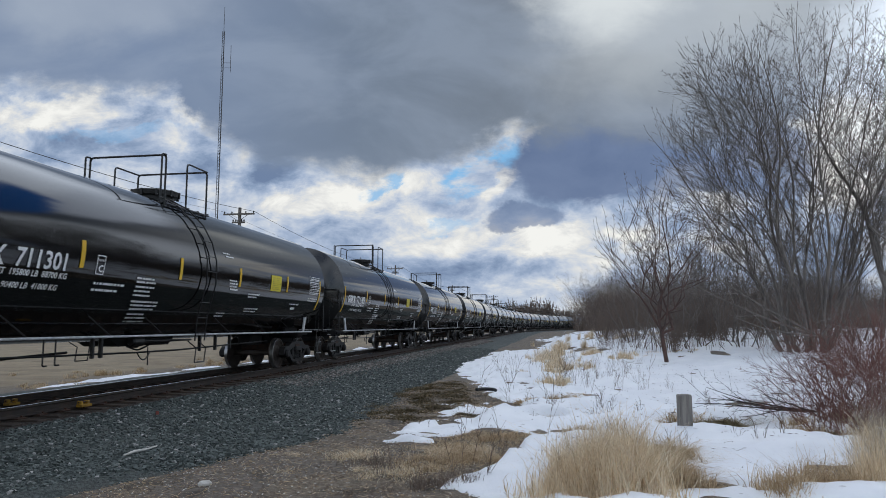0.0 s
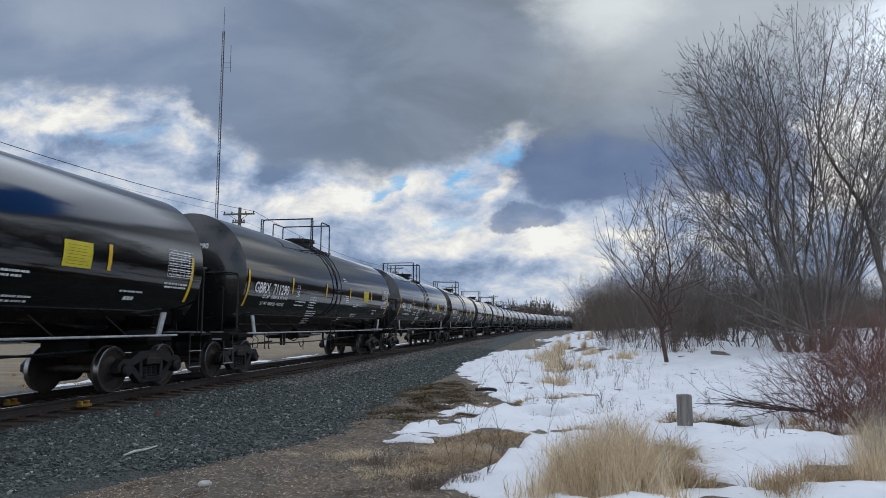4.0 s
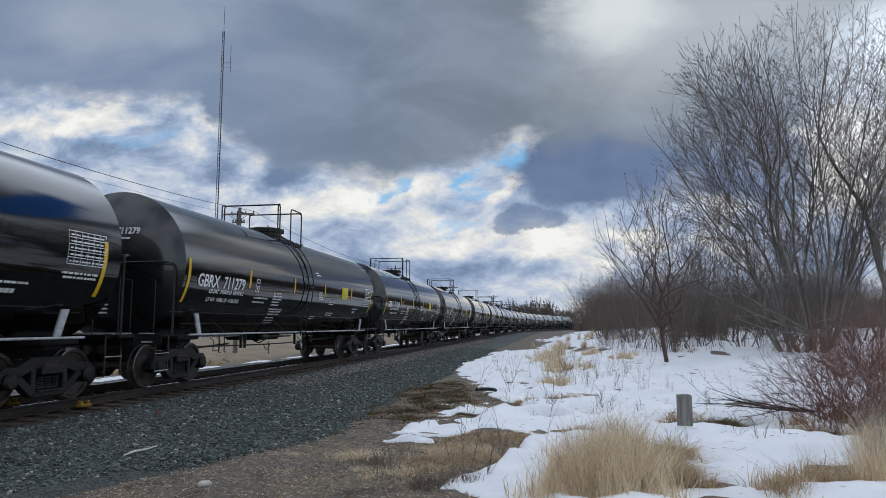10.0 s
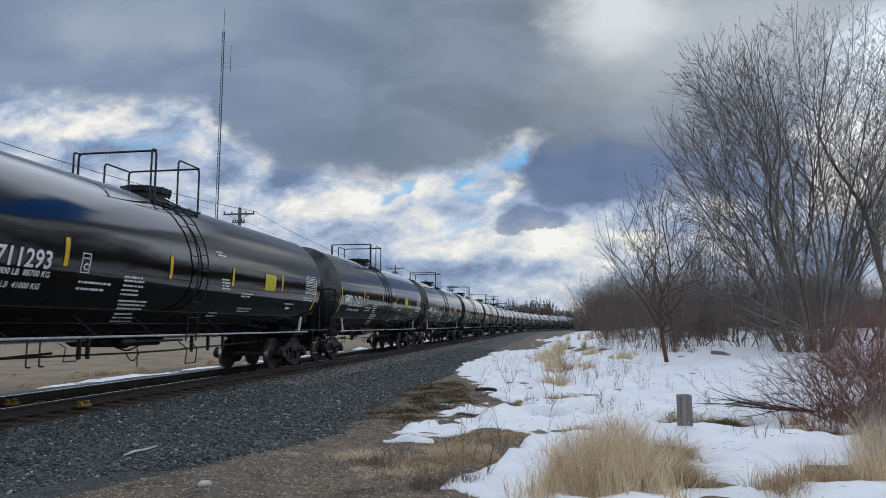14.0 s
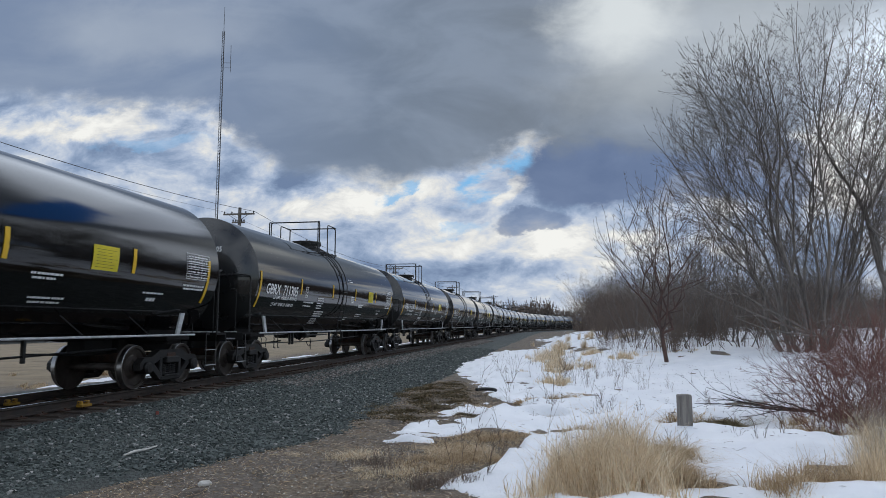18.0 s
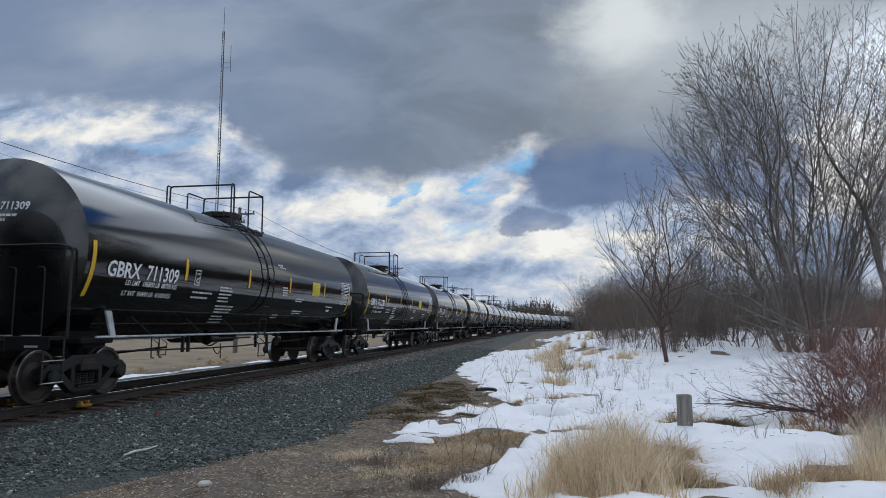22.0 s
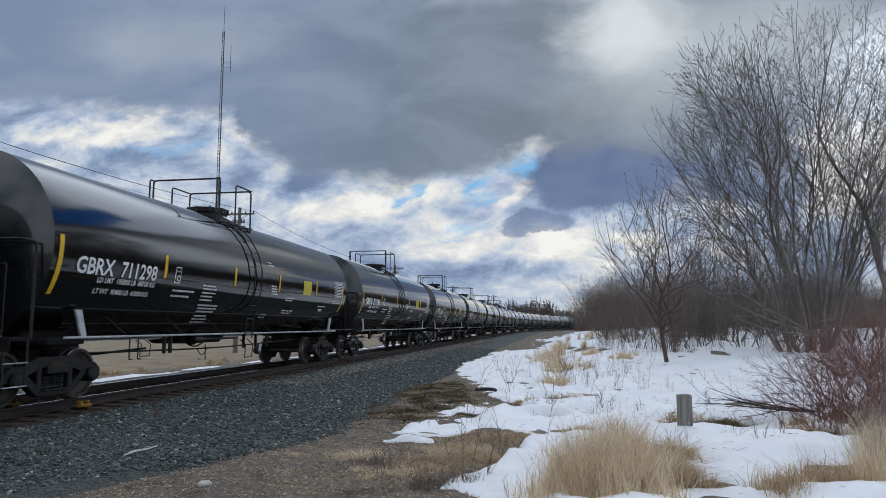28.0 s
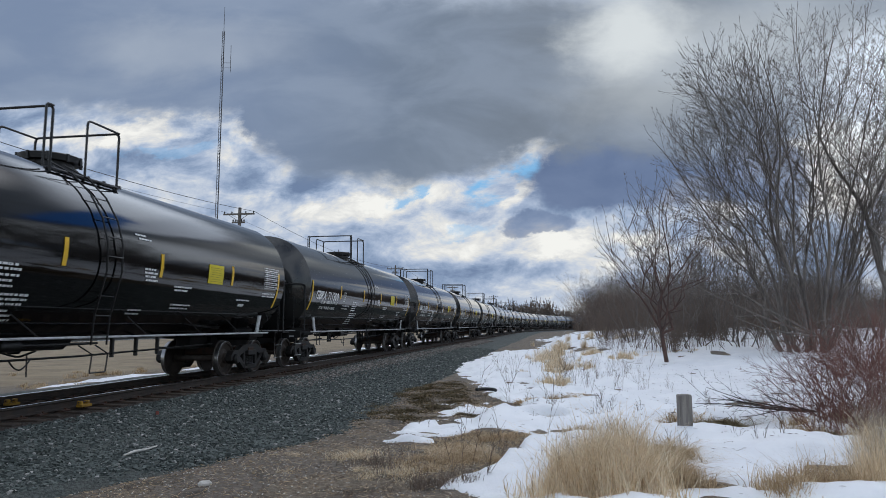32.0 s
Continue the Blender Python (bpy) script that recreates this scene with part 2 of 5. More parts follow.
def cloud_material():
    """Broken cloud in layers: bright heaps low down, a slate-blue bank before them, a grey deck overhead with gaps of blue. It glows as sky does."""
    m = bpy.data.materials.new("broken_cloud")
    m.use_nodes = True
    n, l = m.node_tree.nodes, m.node_tree.links
    n.clear()
    co = n.new("ShaderNodeTexCoord")
    sep = n.new("ShaderNodeSeparateXYZ")
    l.new(co.outputs["Object"], sep.inputs[0])
    yy = math_node(n, l, "MAXIMUM", sep.outputs["Y"], 1.0)
    u = math_node(n, l, "DIVIDE", sep.outputs["X"], yy)
    v = math_node(n, l, "DIVIDE", sep.outputs["Z"], yy)
    uv = n.new("ShaderNodeCombineXYZ")
    l.new(u, uv.inputs[0])
    l.new(v, uv.inputs[1])

    def fbm(scale, detail, rough, stretch, distort=0.0, offset=(0, 0, 0), turn=0.0):
        mp = n.new("ShaderNodeMapping")
        mp.inputs["Scale"].default_value, mp.inputs["Location"].default_value = stretch, offset
        mp.inputs["Rotation"].default_value = (0, 0, radians(turn))
        no = n.new("ShaderNodeTexNoise")
        no.inputs["Scale"].default_value, no.inputs["Detail"].default_value = scale, detail
        no.inputs["Roughness"].default_value, no.inputs["Distortion"].default_value = rough, distort
        l.new(uv.outputs[0], mp.inputs["Vector"])
        l.new(mp.outputs[0], no.inputs["Vector"])
        return no.outputs["Fac"], no.outputs["Color"]

    def centred(value, gain, base):
        return math_node(n, l, "MULTIPLY_ADD", math_node(n, l, "SUBTRACT", value, 0.5), gain, base)

    # ragged outlines: push the plane about before the large shapes are laid on it
    _, push = fbm(8.0, 9, 0.62, (1, 1.4, 1), 0.2)
    off = n.new("ShaderNodeVectorMath")
    off.operation = "MULTIPLY_ADD"
    l.new(push, off.inputs[0])
    off.inputs[1].default_value, off.inputs[2].default_value = (0.15, 0.11, 0), (-0.075, -0.055, 0)
    bent = n.new("ShaderNodeVectorMath")
    l.new(uv.outputs[0], bent.inputs[0])
    l.new(off.outputs[0], bent.inputs[1])
    sb = n.new("ShaderNodeSeparateXYZ")
    l.new(bent.outputs[0], sb.inputs[0])

    def blob(cu, cv, ru, rv, turn, a=0.0, b=0.6):
        mp = n.new("ShaderNodeMapping")
        mp.vector_type = "TEXTURE"
        mp.inputs["Location"].default_value = (cu, cv, 0)
        mp.inputs["Rotation"].default_value = (0, 0, radians(turn))
        mp.inputs["Scale"].default_value = (ru, rv, 1)
        l.new(bent.outputs[0], mp.inputs["Vector"])
        g = n.new("ShaderNodeTexGradient")
        g.gradient_type = "SPHERICAL"
        l.new(mp.outputs[0], g.inputs["Vector"])
        return ranged(n, l, g.outputs["Fac"], a, b)

    def ramped(value, stops, ease="LINEAR"):
        ramp = n.new("ShaderNodeValToRGB")
        ramp.color_ramp.interpolation = ease
        e = ramp.color_ramp.elements
        e[0].position, e[0].color = stops[0][0], (*stops[0][1], 1)
        e[1].position, e[1].color = stops[-1][0], (*stops[-1][1], 1)
        for at, c in stops[1:-1]:
            e.new(at).color = (*c, 1)
        l.new(value, ramp.inputs[0])
        return ramp.outputs[0]

    # bright heaps under the deck
    light = math_node(n, l, "ADD", 0.56, 0.0)
    for cu, cv, ru, rv, turn, gain in HEAPS:
        light = math_node(n, l, "MULTIPLY_ADD", blob(cu, cv, ru, rv, turn), gain, light)
    big, _ = fbm(5.0, 9, 0.6, (1, 1.6, 1), 0.5, (3.1, 0.4, 0), -14)
    heap, _ = fbm(14.0, 10, 0.62, (1, 1.7, 1), 0.35, (1.7, 5.4, 0), -10)
    light = centred(heap, 1.35, centred(big, 1.3, light))
    col = ramped(light, [(0.12, (0.165, 0.225, 0.345)), (0.34, (0.27, 0.345, 0.475)), (0.52, (0.41, 0.48, 0.60)), (0.68, (0.58, 0.62, 0.68)), (0.85, (0.78, 0.76, 0.71)), (1.05, (0.93, 0.90, 0.82))])
    gap, _ = fbm(11.0, 7, 0.6, (1, 1.5, 1), 0.3, (7, 2, 0))
    for cu, cv, ru, rv, turn, gain in BLUES:
        k = math_node(n, l, "MULTIPLY", blob(cu, cv, ru, rv, turn, 0.1, 0.5), ranged(n, l, gap, 0.36, 0.5, 0.0, gain))
        col = blend(n, l, k, col, (0.235, 0.49, 0.76))
    # slate-blue banks
    bank, _ = fbm(6.0, 6, 0.55, (1, 1.5, 1), 0.2, (4, 9, 0))
    slate = ramped(bank, [(0.3, (0.130, 0.178, 0.290)), (0.72, (0.195, 0.250, 0.370))])
    for cu, cv, ru, rv, turn, gain in BANKS:
        col = blend(n, l, math_node(n, l, "MULTIPLY", blob(cu, cv, ru, rv, turn, 0.12, 0.34), gain), col, slate)
    # the deck and its lower border
    along = ranged(n, l, sb.outputs["X"], -0.8, 0.8)
    across = math_node(n, l, "MULTIPLY_ADD", sb.outputs["X"], 0.41667, 0.33333)
    rim = ramped(across, [(at, (h, h, h)) for at, h in DECK_RIM], "EASE")
    above = math_node(n, l, "SUBTRACT", sb.outputs["Y"], rim)
    soft, _ = fbm(4.0, 8, 0.55, (1, 2.2, 1), 0.4, (1.3, 2.2, 0), -16)
    tone = ramped(along, [(0.12, (0.205, 0.262, 0.370)), (0.40, (0.175, 0.215, 0.275)), (0.60, (0.180, 0.208, 0.245)), (0.9, (0.235, 0.270, 0.320))])
    deck = blend(n, l, ranged(n, l, soft, 0.35, 0.68, 0.0, 0.45), tone, (0.33, 0.385, 0.47))
    for cu, cv, ru, rv, turn, gain in OPENINGS:
        deck = blend(n, l, math_node(n, l, "MULTIPLY", blob(cu, cv, ru, rv, turn, 0.0, 0.8), gain), deck, (0.72, 0.74, 0.72))
    col = blend(n, l, ranged(n, l, above, -0.012, 0.035), col, deck)
    # thin cloud lit up round the hidden sun, sunlit heaps further round, and a gap of deep blue between them, all out
    # of view; added and brightened for their reflections on the tanks
    col = blend(n, l, blob(0.0, 0.98, 0.85, 0.42, 0, 0.0, 0.6), col, (1.66, 1.80, 2.0))
    col = blend(n, l, blob(0.40, 0.76, 0.55, 0.15, 0, 0.0, 0.5), col, (1.22, 1.34, 1.53))
    col = blend(n, l, blob(1.12, 0.38, 0.62, 0.30, 0, 0.0, 0.5), col, (1.36, 1.46, 1.58))
    col = blend(n, l, blob(0.82, 0.83, 0.62, 0.17, -20, 0.2, 0.5), col, (0.07, 0.24, 0.72))
    glow = n.new("ShaderNodeEmission")
    l.new(col, glow.inputs["Color"])
    clear = n.new("ShaderNodeBsdfTransparent")
    mix = n.new("ShaderNodeMixShader")
    out = n.new("ShaderNodeOutputMaterial")
    # thins out towards its borders, where the open sky takes over
    up = ranged(n, l, v, 1.25, 1.7, 1.0, 0.0)
    side = ranged(n, l, math_node(n, l, "ABSOLUTE", math_node(n, l, "SUBTRACT", u, 0.4)), 1.35, 1.75, 1.0, 0.0)
    l.new(math_node(n, l, "MULTIPLY", up, side), mix.inputs[0])
    l.new(clear.outputs[0], mix.inputs[1])
    l.new(glow.outputs[0], mix.inputs[2])
    l.new(mix.outputs[0], out.inputs["Surface"])
    m.cycles.emission_sampling = "NONE"
    return m


# places of the large cloud shapes on the sky: across, up, half width, half height, turn, strength
HEAPS = [(-0.60, 0.335, 0.24, 0.035, 4, 0.34), (-0.36, 0.315, 0.10, 0.04, -30, 0.25), (-0.56, 0.275, 0.16, 0.04, -4, -0.12), (-0.30, 0.255, 0.14, 0.05, -8, -0.30),
         (-0.15, 0.195, 0.20, 0.030, 6, 0.24), (0.03, 0.125, 0.24, 0.055, 4, 0.26), (0.20, 0.115, 0.16, 0.05, 0, 0.22), (0.125, 0.265, 0.13, 0.024, 48, 0.40),
         (0.04, 0.082, 0.32, 0.026, 0, -0.08), (0.04, 0.035, 0.7, 0.03, 0, 0.06), (0.60, 0.27, 0.20, 0.10, 0, 0.40), (1.15, 0.32, 0.55, 0.26, 0, 0.40), (-0.33, 0.17, 0.2, 0.05, 0, 0.10)]
BLUES = [(0.058, 0.238, 0.10, 0.034, 38, 1.0), (-0.09, 0.212, 0.045, 0.020, 15, 0.8), (-0.50, 0.30, 0.12, 0.016, 0, 0.35), (0.0, 0.15, 0.06, 0.016, 10, 0.5)]
BANKS = [(0.240, 0.262, 0.20, 0.085, 8, 1.0), (0.39, 0.255, 0.25, 0.09, 0, 0.85), (0.118, 0.168, 0.075, 0.030, 6, 0.7)]
DECK_RIM = [(0.047, 0.365), (0.157, 0.350), (0.18, 0.285), (0.227, 0.240), (0.30, 0.222), (0.345, 0.250), (0.38, 0.292), (0.41, 0.285), (0.50, 0.265), (0.63, 0.36), (0.78, 0.62)]
OPENINGS = [(0.255, 0.54, 0.16, 0.13, 20, 0.95), (0.36, 0.48, 0.30, 0.16, 20, 0.40), (0.62, 0.50, 0.25, 0.2, 0, 0.30), (-0.55, 0.50, 0.3, 0.10, 0, 0.20)]
M["cloud"] = cloud_material()


# ---- mesh building ----
class Geo:
    """Gathers vertices and faces of one mesh."""

    def __init__(self):
        self.v, self.f, self.m = [], [], []

    def add(self, verts, faces, slot=0):
        k = len(self.v)
        self.v.extend(tuple(p) for p in verts)
        self.f.extend(tuple(i + k for i in f) for f in faces)
        self.m.extend([slot] * len(faces))
        return self

    def box(self, c, size, bevel=0.0, slot=0, turn=None):
        hx, hy, hz = (d / 2 for d in size)
        if not bevel:
            vs = [Vector((x * hx, y * hy, z * hz)) for x in (-1, 1) for y in (-1, 1) for z in (-1, 1)]
            fs = [(0, 1, 3, 2), (4, 6, 7, 5), (0, 4, 5, 1), (2, 3, 7, 6), (0, 2, 6, 4), (1, 5, 7, 3)]
        else:
            b = min(bevel, hx * 0.9, hy * 0.9, hz * 0.9)
            vs, idx = [], {}
            for x in (-1, 1):
                for y in (-1, 1):
                    for z in (-1, 1):
                        for a in range(3):
                            q = [x * (hx - b), y * (hy - b), z * (hz - b)]
                            q[a] = (x * hx, y * hy, z * hz)[a]
                            idx[x, y, z, a] = len(vs)
                            vs.append(Vector(q))
            fs = []
            for a in range(3):
                o1, o2 = (a + 1) % 3, (a + 2) % 3
                for sgn in (-1, 1):
                    ring = []
                    for p, q in ((-1, -1), (1, -1), (1, 1), (-1, 1)):
                        k = [0, 0, 0]
                        k[a], k[o1], k[o2] = sgn, p, q
                        ring.append(idx[(*k, a)])
                    fs.append(tuple(ring if sgn > 0 else reversed(ring)))
                for p in (-1, 1):
                    for q in (-1, 1):
                        k1, k2 = [0, 0, 0], [0, 0, 0]
                        k1[a], k1[o1], k1[o2] = -1, p, q
                        k2[a], k2[o1], k2[o2] = 1, p, q
                        r = (idx[(*k1, o1)], idx[(*k2, o1)], idx[(*k2, o2)], idx[(*k1, o2)])
                        fs.append(r if p * q > 0 else tuple(reversed(r)))
            for x in (-1, 1):
                for y in (-1, 1):
                    for z in (-1, 1):
                        r = tuple(idx[x, y, z, a] for a in range(3))
                        fs.append(r if x * y * z > 0 else tuple(reversed(r)))
        if turn is not None:
            vs = [turn @ p for p in vs]
        return self.add([p + Vector(c) for p in vs], fs, slot)

    def tube(self, path, radius, n=8, slot=0, caps=True):
        """A round bar along a path; radius may be one number or one for each point."""
        pts = [Vector(p) for p in path]
        rad = radius if isinstance(radius, (list, tuple)) else [radius] * len(pts)
        k = len(self.v)
        side = None
        for i, p in enumerate(pts):
            d = (pts[min(i + 1, len(pts) - 1)] - pts[max(i - 1, 0)]).normalized()
            if side is None:
                side = d.cross(Vector((0, 0, 1)) if abs(d.z) < 0.9 else Vector((1, 0, 0))).normalized()
            else:
                side = (side - d * side.dot(d)).normalized()
            up = d.cross(side)
            for j in range(n):
                a = 2 * math.pi * j / n
                q = p + (side * math.cos(a) + up * math.sin(a)) * rad[i]
                self.v.append((q.x, q.y, q.z))
        for i in range(len(pts) - 1):
            for j in range(n):
                a, b = k + i * n + j, k + i * n + (j + 1) % n
                self.f.append((a, b, b + n, a + n))
                self.m.append(slot)
        if caps:
            self.f.append(tuple(k + j for j in reversed(range(n))))
            self.f.append(tuple(k + (len(pts) - 1) * n + j for j in range(n)))
            self.m.extend([slot, slot])
        return self

    def lathe(self, profile, axis="x", n=48, centre=(0, 0, 0), slots=None, caps=True):
        """A turned shape: (along, radius) pairs round an axis."""
        c = Vector(centre)
        k = len(self.v)
        for a_, r in profile:
            for j in range(n):
                t = 2 * math.pi * j / n
                p, q = r * math.cos(t), r * math.sin(t)
                o = {"x": (a_, p, q), "y": (q, a_, p), "z": (p, q, a_)}[axis]
                self.v.append((c.x + o[0], c.y + o[1], c.z + o[2]))
        for i in range(len(profile) - 1):
            for j in range(n):
                a, b = k + i * n + j, k + i * n + (j + 1) % n
                self.f.append((a, b, b + n, a + n))
                self.m.append(slots[i] if slots else 0)
        if caps:
            self.f.append(tuple(k + j for j in reversed(range(n))))
            self.f.append(tuple(k + (len(profile) - 1) * n + j for j in range(n)))
            self.m.extend([slots[0] if slots else 0, slots[-1] if slots else 0])
        return self

    def slab(self, outline, y0, y1, slot=0):
        """A plate cut to an outline of (x, z) pairs, from y0 to y1."""
        n = len(outline)
        vs = [(x, y0, z) for x, z in outline] + [(x, y1, z) for x, z in outline]
        fs = [tuple(range(n)), tuple(reversed(range(n, 2 * n)))]
        fs += [(i, i + n, (i + 1) % n + n, (i + 1) % n) for i in range(n)]
        return self.add(vs, fs, slot)

    def mesh(self, name, mats, smooth=False, sharp=35):
        me = bpy.data.meshes.new(name)
        me.from_pydata(self.v, [], self.f)
        for mm in (mats if isinstance(mats, (list, tuple)) else [mats]):
            me.materials.append(mm)
        if any(self.m):
            me.polygons.foreach_set("material_index", self.m)
        if smooth:
            me.polygons.foreach_set("use_smooth", [True] * len(me.polygons))
            me.set_sharp_from_angle(angle=radians(sharp))
        me.update()
        return me


def part(name, geo, mat, parent=None, label="", smooth=False, at=None):
    """One mesh object, under its thing or part."""
    me = geo if isinstance(geo, bpy.types.Mesh) else geo.mesh(name, mat, smooth)
    ob = new(name, me)
    ob.parent = parent
    if at is not None:
        ob.matrix_basis = at
    return tagged(ob, label)


def thing(name, label, category, group="", at=None):
    ob = new(name)
    ob.empty_display_size = 0.2
    if at is not None:
        ob.matrix_basis = at
    return tagged(ob, label, category, group)


def bend(points, r=0.12, n=4):
    """A path with its corners rounded."""
    pts = [Vector(p) for p in points]
    out = [pts[0]]
    for a, b, c in zip(pts, pts[1:], pts[2:]):
        k = min(r, (b - a).length * 0.45, (c - b).length * 0.45)
        p, q = b + (a - b).normalized() * k, b + (c - b).normalized() * k
        for i in range(n + 1):
            t = i / n
            out.append(p * (1 - t) ** 2 + b * 2 * t * (1 - t) + q * t * t)
    return out + [pts[-1]]


# ---- ground ----
def relief(x, y):
    s, w = sw(x, y)
    q = Vector((x, y, 0))
    z = 0.05 * noise.noise(q * 0.45) + 0.02 * noise.noise(q * 1.7)
    far = step(60, 200, math.hypot(x, y))
    z *= 1 - far
    z -= 0.25 * step(-3.5, -7.0, w) if w < 0 else 0.0
    z -= 0.12 * math.exp(-((w - 8.5) / 2.2) ** 2) * step(13, 26, s) * (1 - far)
    z += 1.0 * step(30, 52, y) * step(5.0, 12.0, x - 0.12 * (y - 30)) * (1 - far)
    z += 0.3 * step(11.0, 16.0, w) * step(6, 12, s) * (1 - far) * 0.5
    lump = step(5.2, 6.4, w) * step(9.2, 8.0, w) * step(9, 11, s) * step(30, 20, s)
    z += lump * (0.10 * max(0.0, noise.noise(q * 1.3 + Vector((0, 0, 5)))) + 0.05 * noise.noise(q * 3.1))
    z += 0.22 * step(14.5, 19.0, w) * step(8, 16, s) * (1 - far) * (1 + 0.6 * noise.noise(q * 0.5))
    bed = step(6.6, 3.4, abs(w))
    return z * (1 - bed) - 0.10 * bed


def lines(a, b, fine, lo, hi, grow):
    """Spacing that is fine between a and b and grows outwards to lo and hi."""
    out = list(np.arange(a, b + 1e-6, fine))
    d, v = fine, b
    while v < hi:
        d *= grow
        v += d
        out.append(min(v, hi))
    d, v = fine, a
    while v > lo:
        d *= grow
        v -= d
        out.insert(0, max(v, lo))
    return out


def sheet(name, xs, ys, height, mat, keep=None):
    nx = len(xs)
    vs = [(x, y, height(x, y)) for y in ys for x in xs]
    fs = []
    for j in range(len(ys) - 1):
        for i in range(nx - 1):
            f = (j * nx + i, j * nx + i + 1, (j + 1) * nx + i + 1, (j + 1) * nx + i)
            if keep is None or any(keep[k] for k in f):
                fs.append(f)
    g = Geo()
    g.v, g.f, g.m = vs, fs, [0] * len(fs)
    return g.mesh(name, mat, True, 180)


ground = new("ground", sheet("ground", lines(-12, 16, 0.25, -4500, 4500, 1.12), lines(3, 34, 0.25, -4500, 4500, 1.12), relief, M["soil"]))
tagged(ground, "brown dirt and matted dead grass beside the railway", "ground", kind="structure")


def snow_mask(x, y):
    """Above zero where old snow lies."""
    s, w = sw(x, y)
    q = Vector((x, y, 3.3))
    rag = 0.6 * noise.noise(q * 0.8) + 0.42 * noise.noise(q * 2.1) + 0.22 * noise.noise(q * 4.6) + 0.12 * noise.noise(q * 10.0)
    if w < -2:
        return 0.15 + 0.9 * noise.noise(q * 0.3) + rag * 0.9 - 0.6 * abs(w + 5.4)
    edge = 8.6 - 1.2 * step(8.5, 11, s) + 0.2 * step(13, 17, s) - 2.3 * step(18, 29, s) + 0.5 * step(30, 42, s) + 2.2 * step(44, 52, s) - 2.0 * step(72, 80, s)
    m = min(1.3, (w - edge) * 0.9)
    for cs, cw, rs, rw, k in SNOW_HOLES:
        m -= k * math.exp(-((s - cs) / rs) ** 2 - ((w - cw) / rw) ** 2)
    m -= 1.5 * step(0.22, 0.55, noise.noise(q * 0.75 + Vector((9, 4, 1)))) * step(1.1, 2.2, w - edge + 1.0)
    m -= 1.2 * step(60, 110, math.hypot(x, y)) * 1.2
    m -= 3 * step(6.4, 5.4, s)
    m -= 0.9 * step(40, 60, y) * 0.5
    return m + rag


SNOW_HOLES = [(*sw(0.1, 10.9), 0.3, 0.6, -1.5), (*sw(-0.5, 10.2), 0.16, 0.5, -1.4), (*sw(2.8, 6.8), 0.45, 0.55, -1.6), (*sw(3.36, 8.4), 0.10, 0.20, 1.3), (*sw(2.31, 6.59), 0.08, 0.15, 1.2), (*sw(4.55, 11.5), 0.35, 0.9, 1.9), (*sw(5.6, 10.1), 0.5, 0.6, 2.0), (*sw(3.3, 12.28), 0.2, 0.35, 1.3), (*sw(2.6, 13.3), 0.25, 0.4, 1.3), (*sw(1.8, 12.28), 0.2, 0.35, 1.2), (*sw(2.5, 15.6), 0.4, 0.9, 1.3),
              (9.4, 8.45, 1.3, 0.6, 2.6), (*sw(1.0, 8.3), 0.55, 0.3, -1.8), (*sw(0.75, 7.5), 0.4, 0.45, -1.6), (*sw(1.25, 9.0), 0.5, 0.25, -1.5), (9.3, 10.8, 1.0, 0.6, 2.0), (7.4, 9.9, 0.8, 0.5, 1.8), (8.6, 12.9, 0.7, 0.7, 1.8), (13.0, 14.6, 2.5, 0.8, 1.6),
              (14.4, 8.5, 0.7, 0.4, 1.7), (16.9, 10.3, 1.0, 0.6, 1.6), (11.3, 7.0, 0.9, 0.30, -0.45), (12.6, 6.9, 0.9, 0.25, 0.8), (15.5, 7.6, 1.2, 0.3, 0.9), (13.2, 12.0, 0.6, 0.4, 1.4), (15.0, 11.8, 0.5, 0.4, 1.4), (20.0, 9.5, 1.0, 0.5, 1.2), (11.2, 12.8, 0.5, 0.5, 1.3), (33.0, 20.0, 3.0, 2.5, 1.3), (30.0, 13.0, 2.5, 1.2, 1.2), (45.0, 11.0, 6.0, 1.4, 1.3)]


def snow_top(x, y, m):
    """Height of the snow where the mask is m."""
    q = Vector((x, y, 0))
    thick = 0.085 * step(0.0, 1.0, m) + 0.024 * step(-0.02, 0.12, m) - 0.05 * step(0.0, -0.15, m)
    return relief(x, y) + thick + 0.16 * step(0.1, 0.9, m) * (noise.noise(q * 0.6) + 0.85 * noise.noise(q * 1.4) + 0.16 * noise.noise(q * 5.0))


def build_snow():
    xs = lines(-2, 9, 0.08, -40, 60, 1.05)
    ys = lines(5.5, 18, 0.08, 4, 130, 1.03)
    masks, heights = [], []
    for y in ys:
        for x in xs:
            m = snow_mask(x, y)
            masks.append(m > -0.12)
            heights.append(snow_top(x, y, m))
    it = iter(heights)
    me = sheet("snow", xs, ys, lambda x, y: next(it), M["snow"], masks)
    return tagged(new("snow", me), "patchy old snow with ragged melted edges", "snow", kind="structure")


build_snow()


# ---- railway ----
def sweep(name, profile, stations, mat, w0=0.0, z0=0.0, slots=None, mats=None, ragged=0.0):
    """A cross-section of (across, up) pairs drawn along the track."""
    g = Geo()
    n = len(profile)
    for s in stations:
        for w, z in profile:
            r = ragged * (noise.noise(Vector((s * 0.5, w * 2, 0))) + 0.5 * noise.noise(Vector((s * 1.9, w, 4)))) if ragged else 0.0
            if ragged and w > 3.0:
                r += (w - 3.0) * ((bed_edge(s) - 3.0) / 2.8 - 1.0)
            p, _ = track(s, w0 + w + r, z0 + z)
            g.v.append(tuple(p))
    for i in range(len(stations) - 1):
        for j in range(n - 1):
            a = i * n + j
            g.f.append((a, a + 1, a + n + 1, a + n))
            g.m.append(slots[j] if slots else 0)
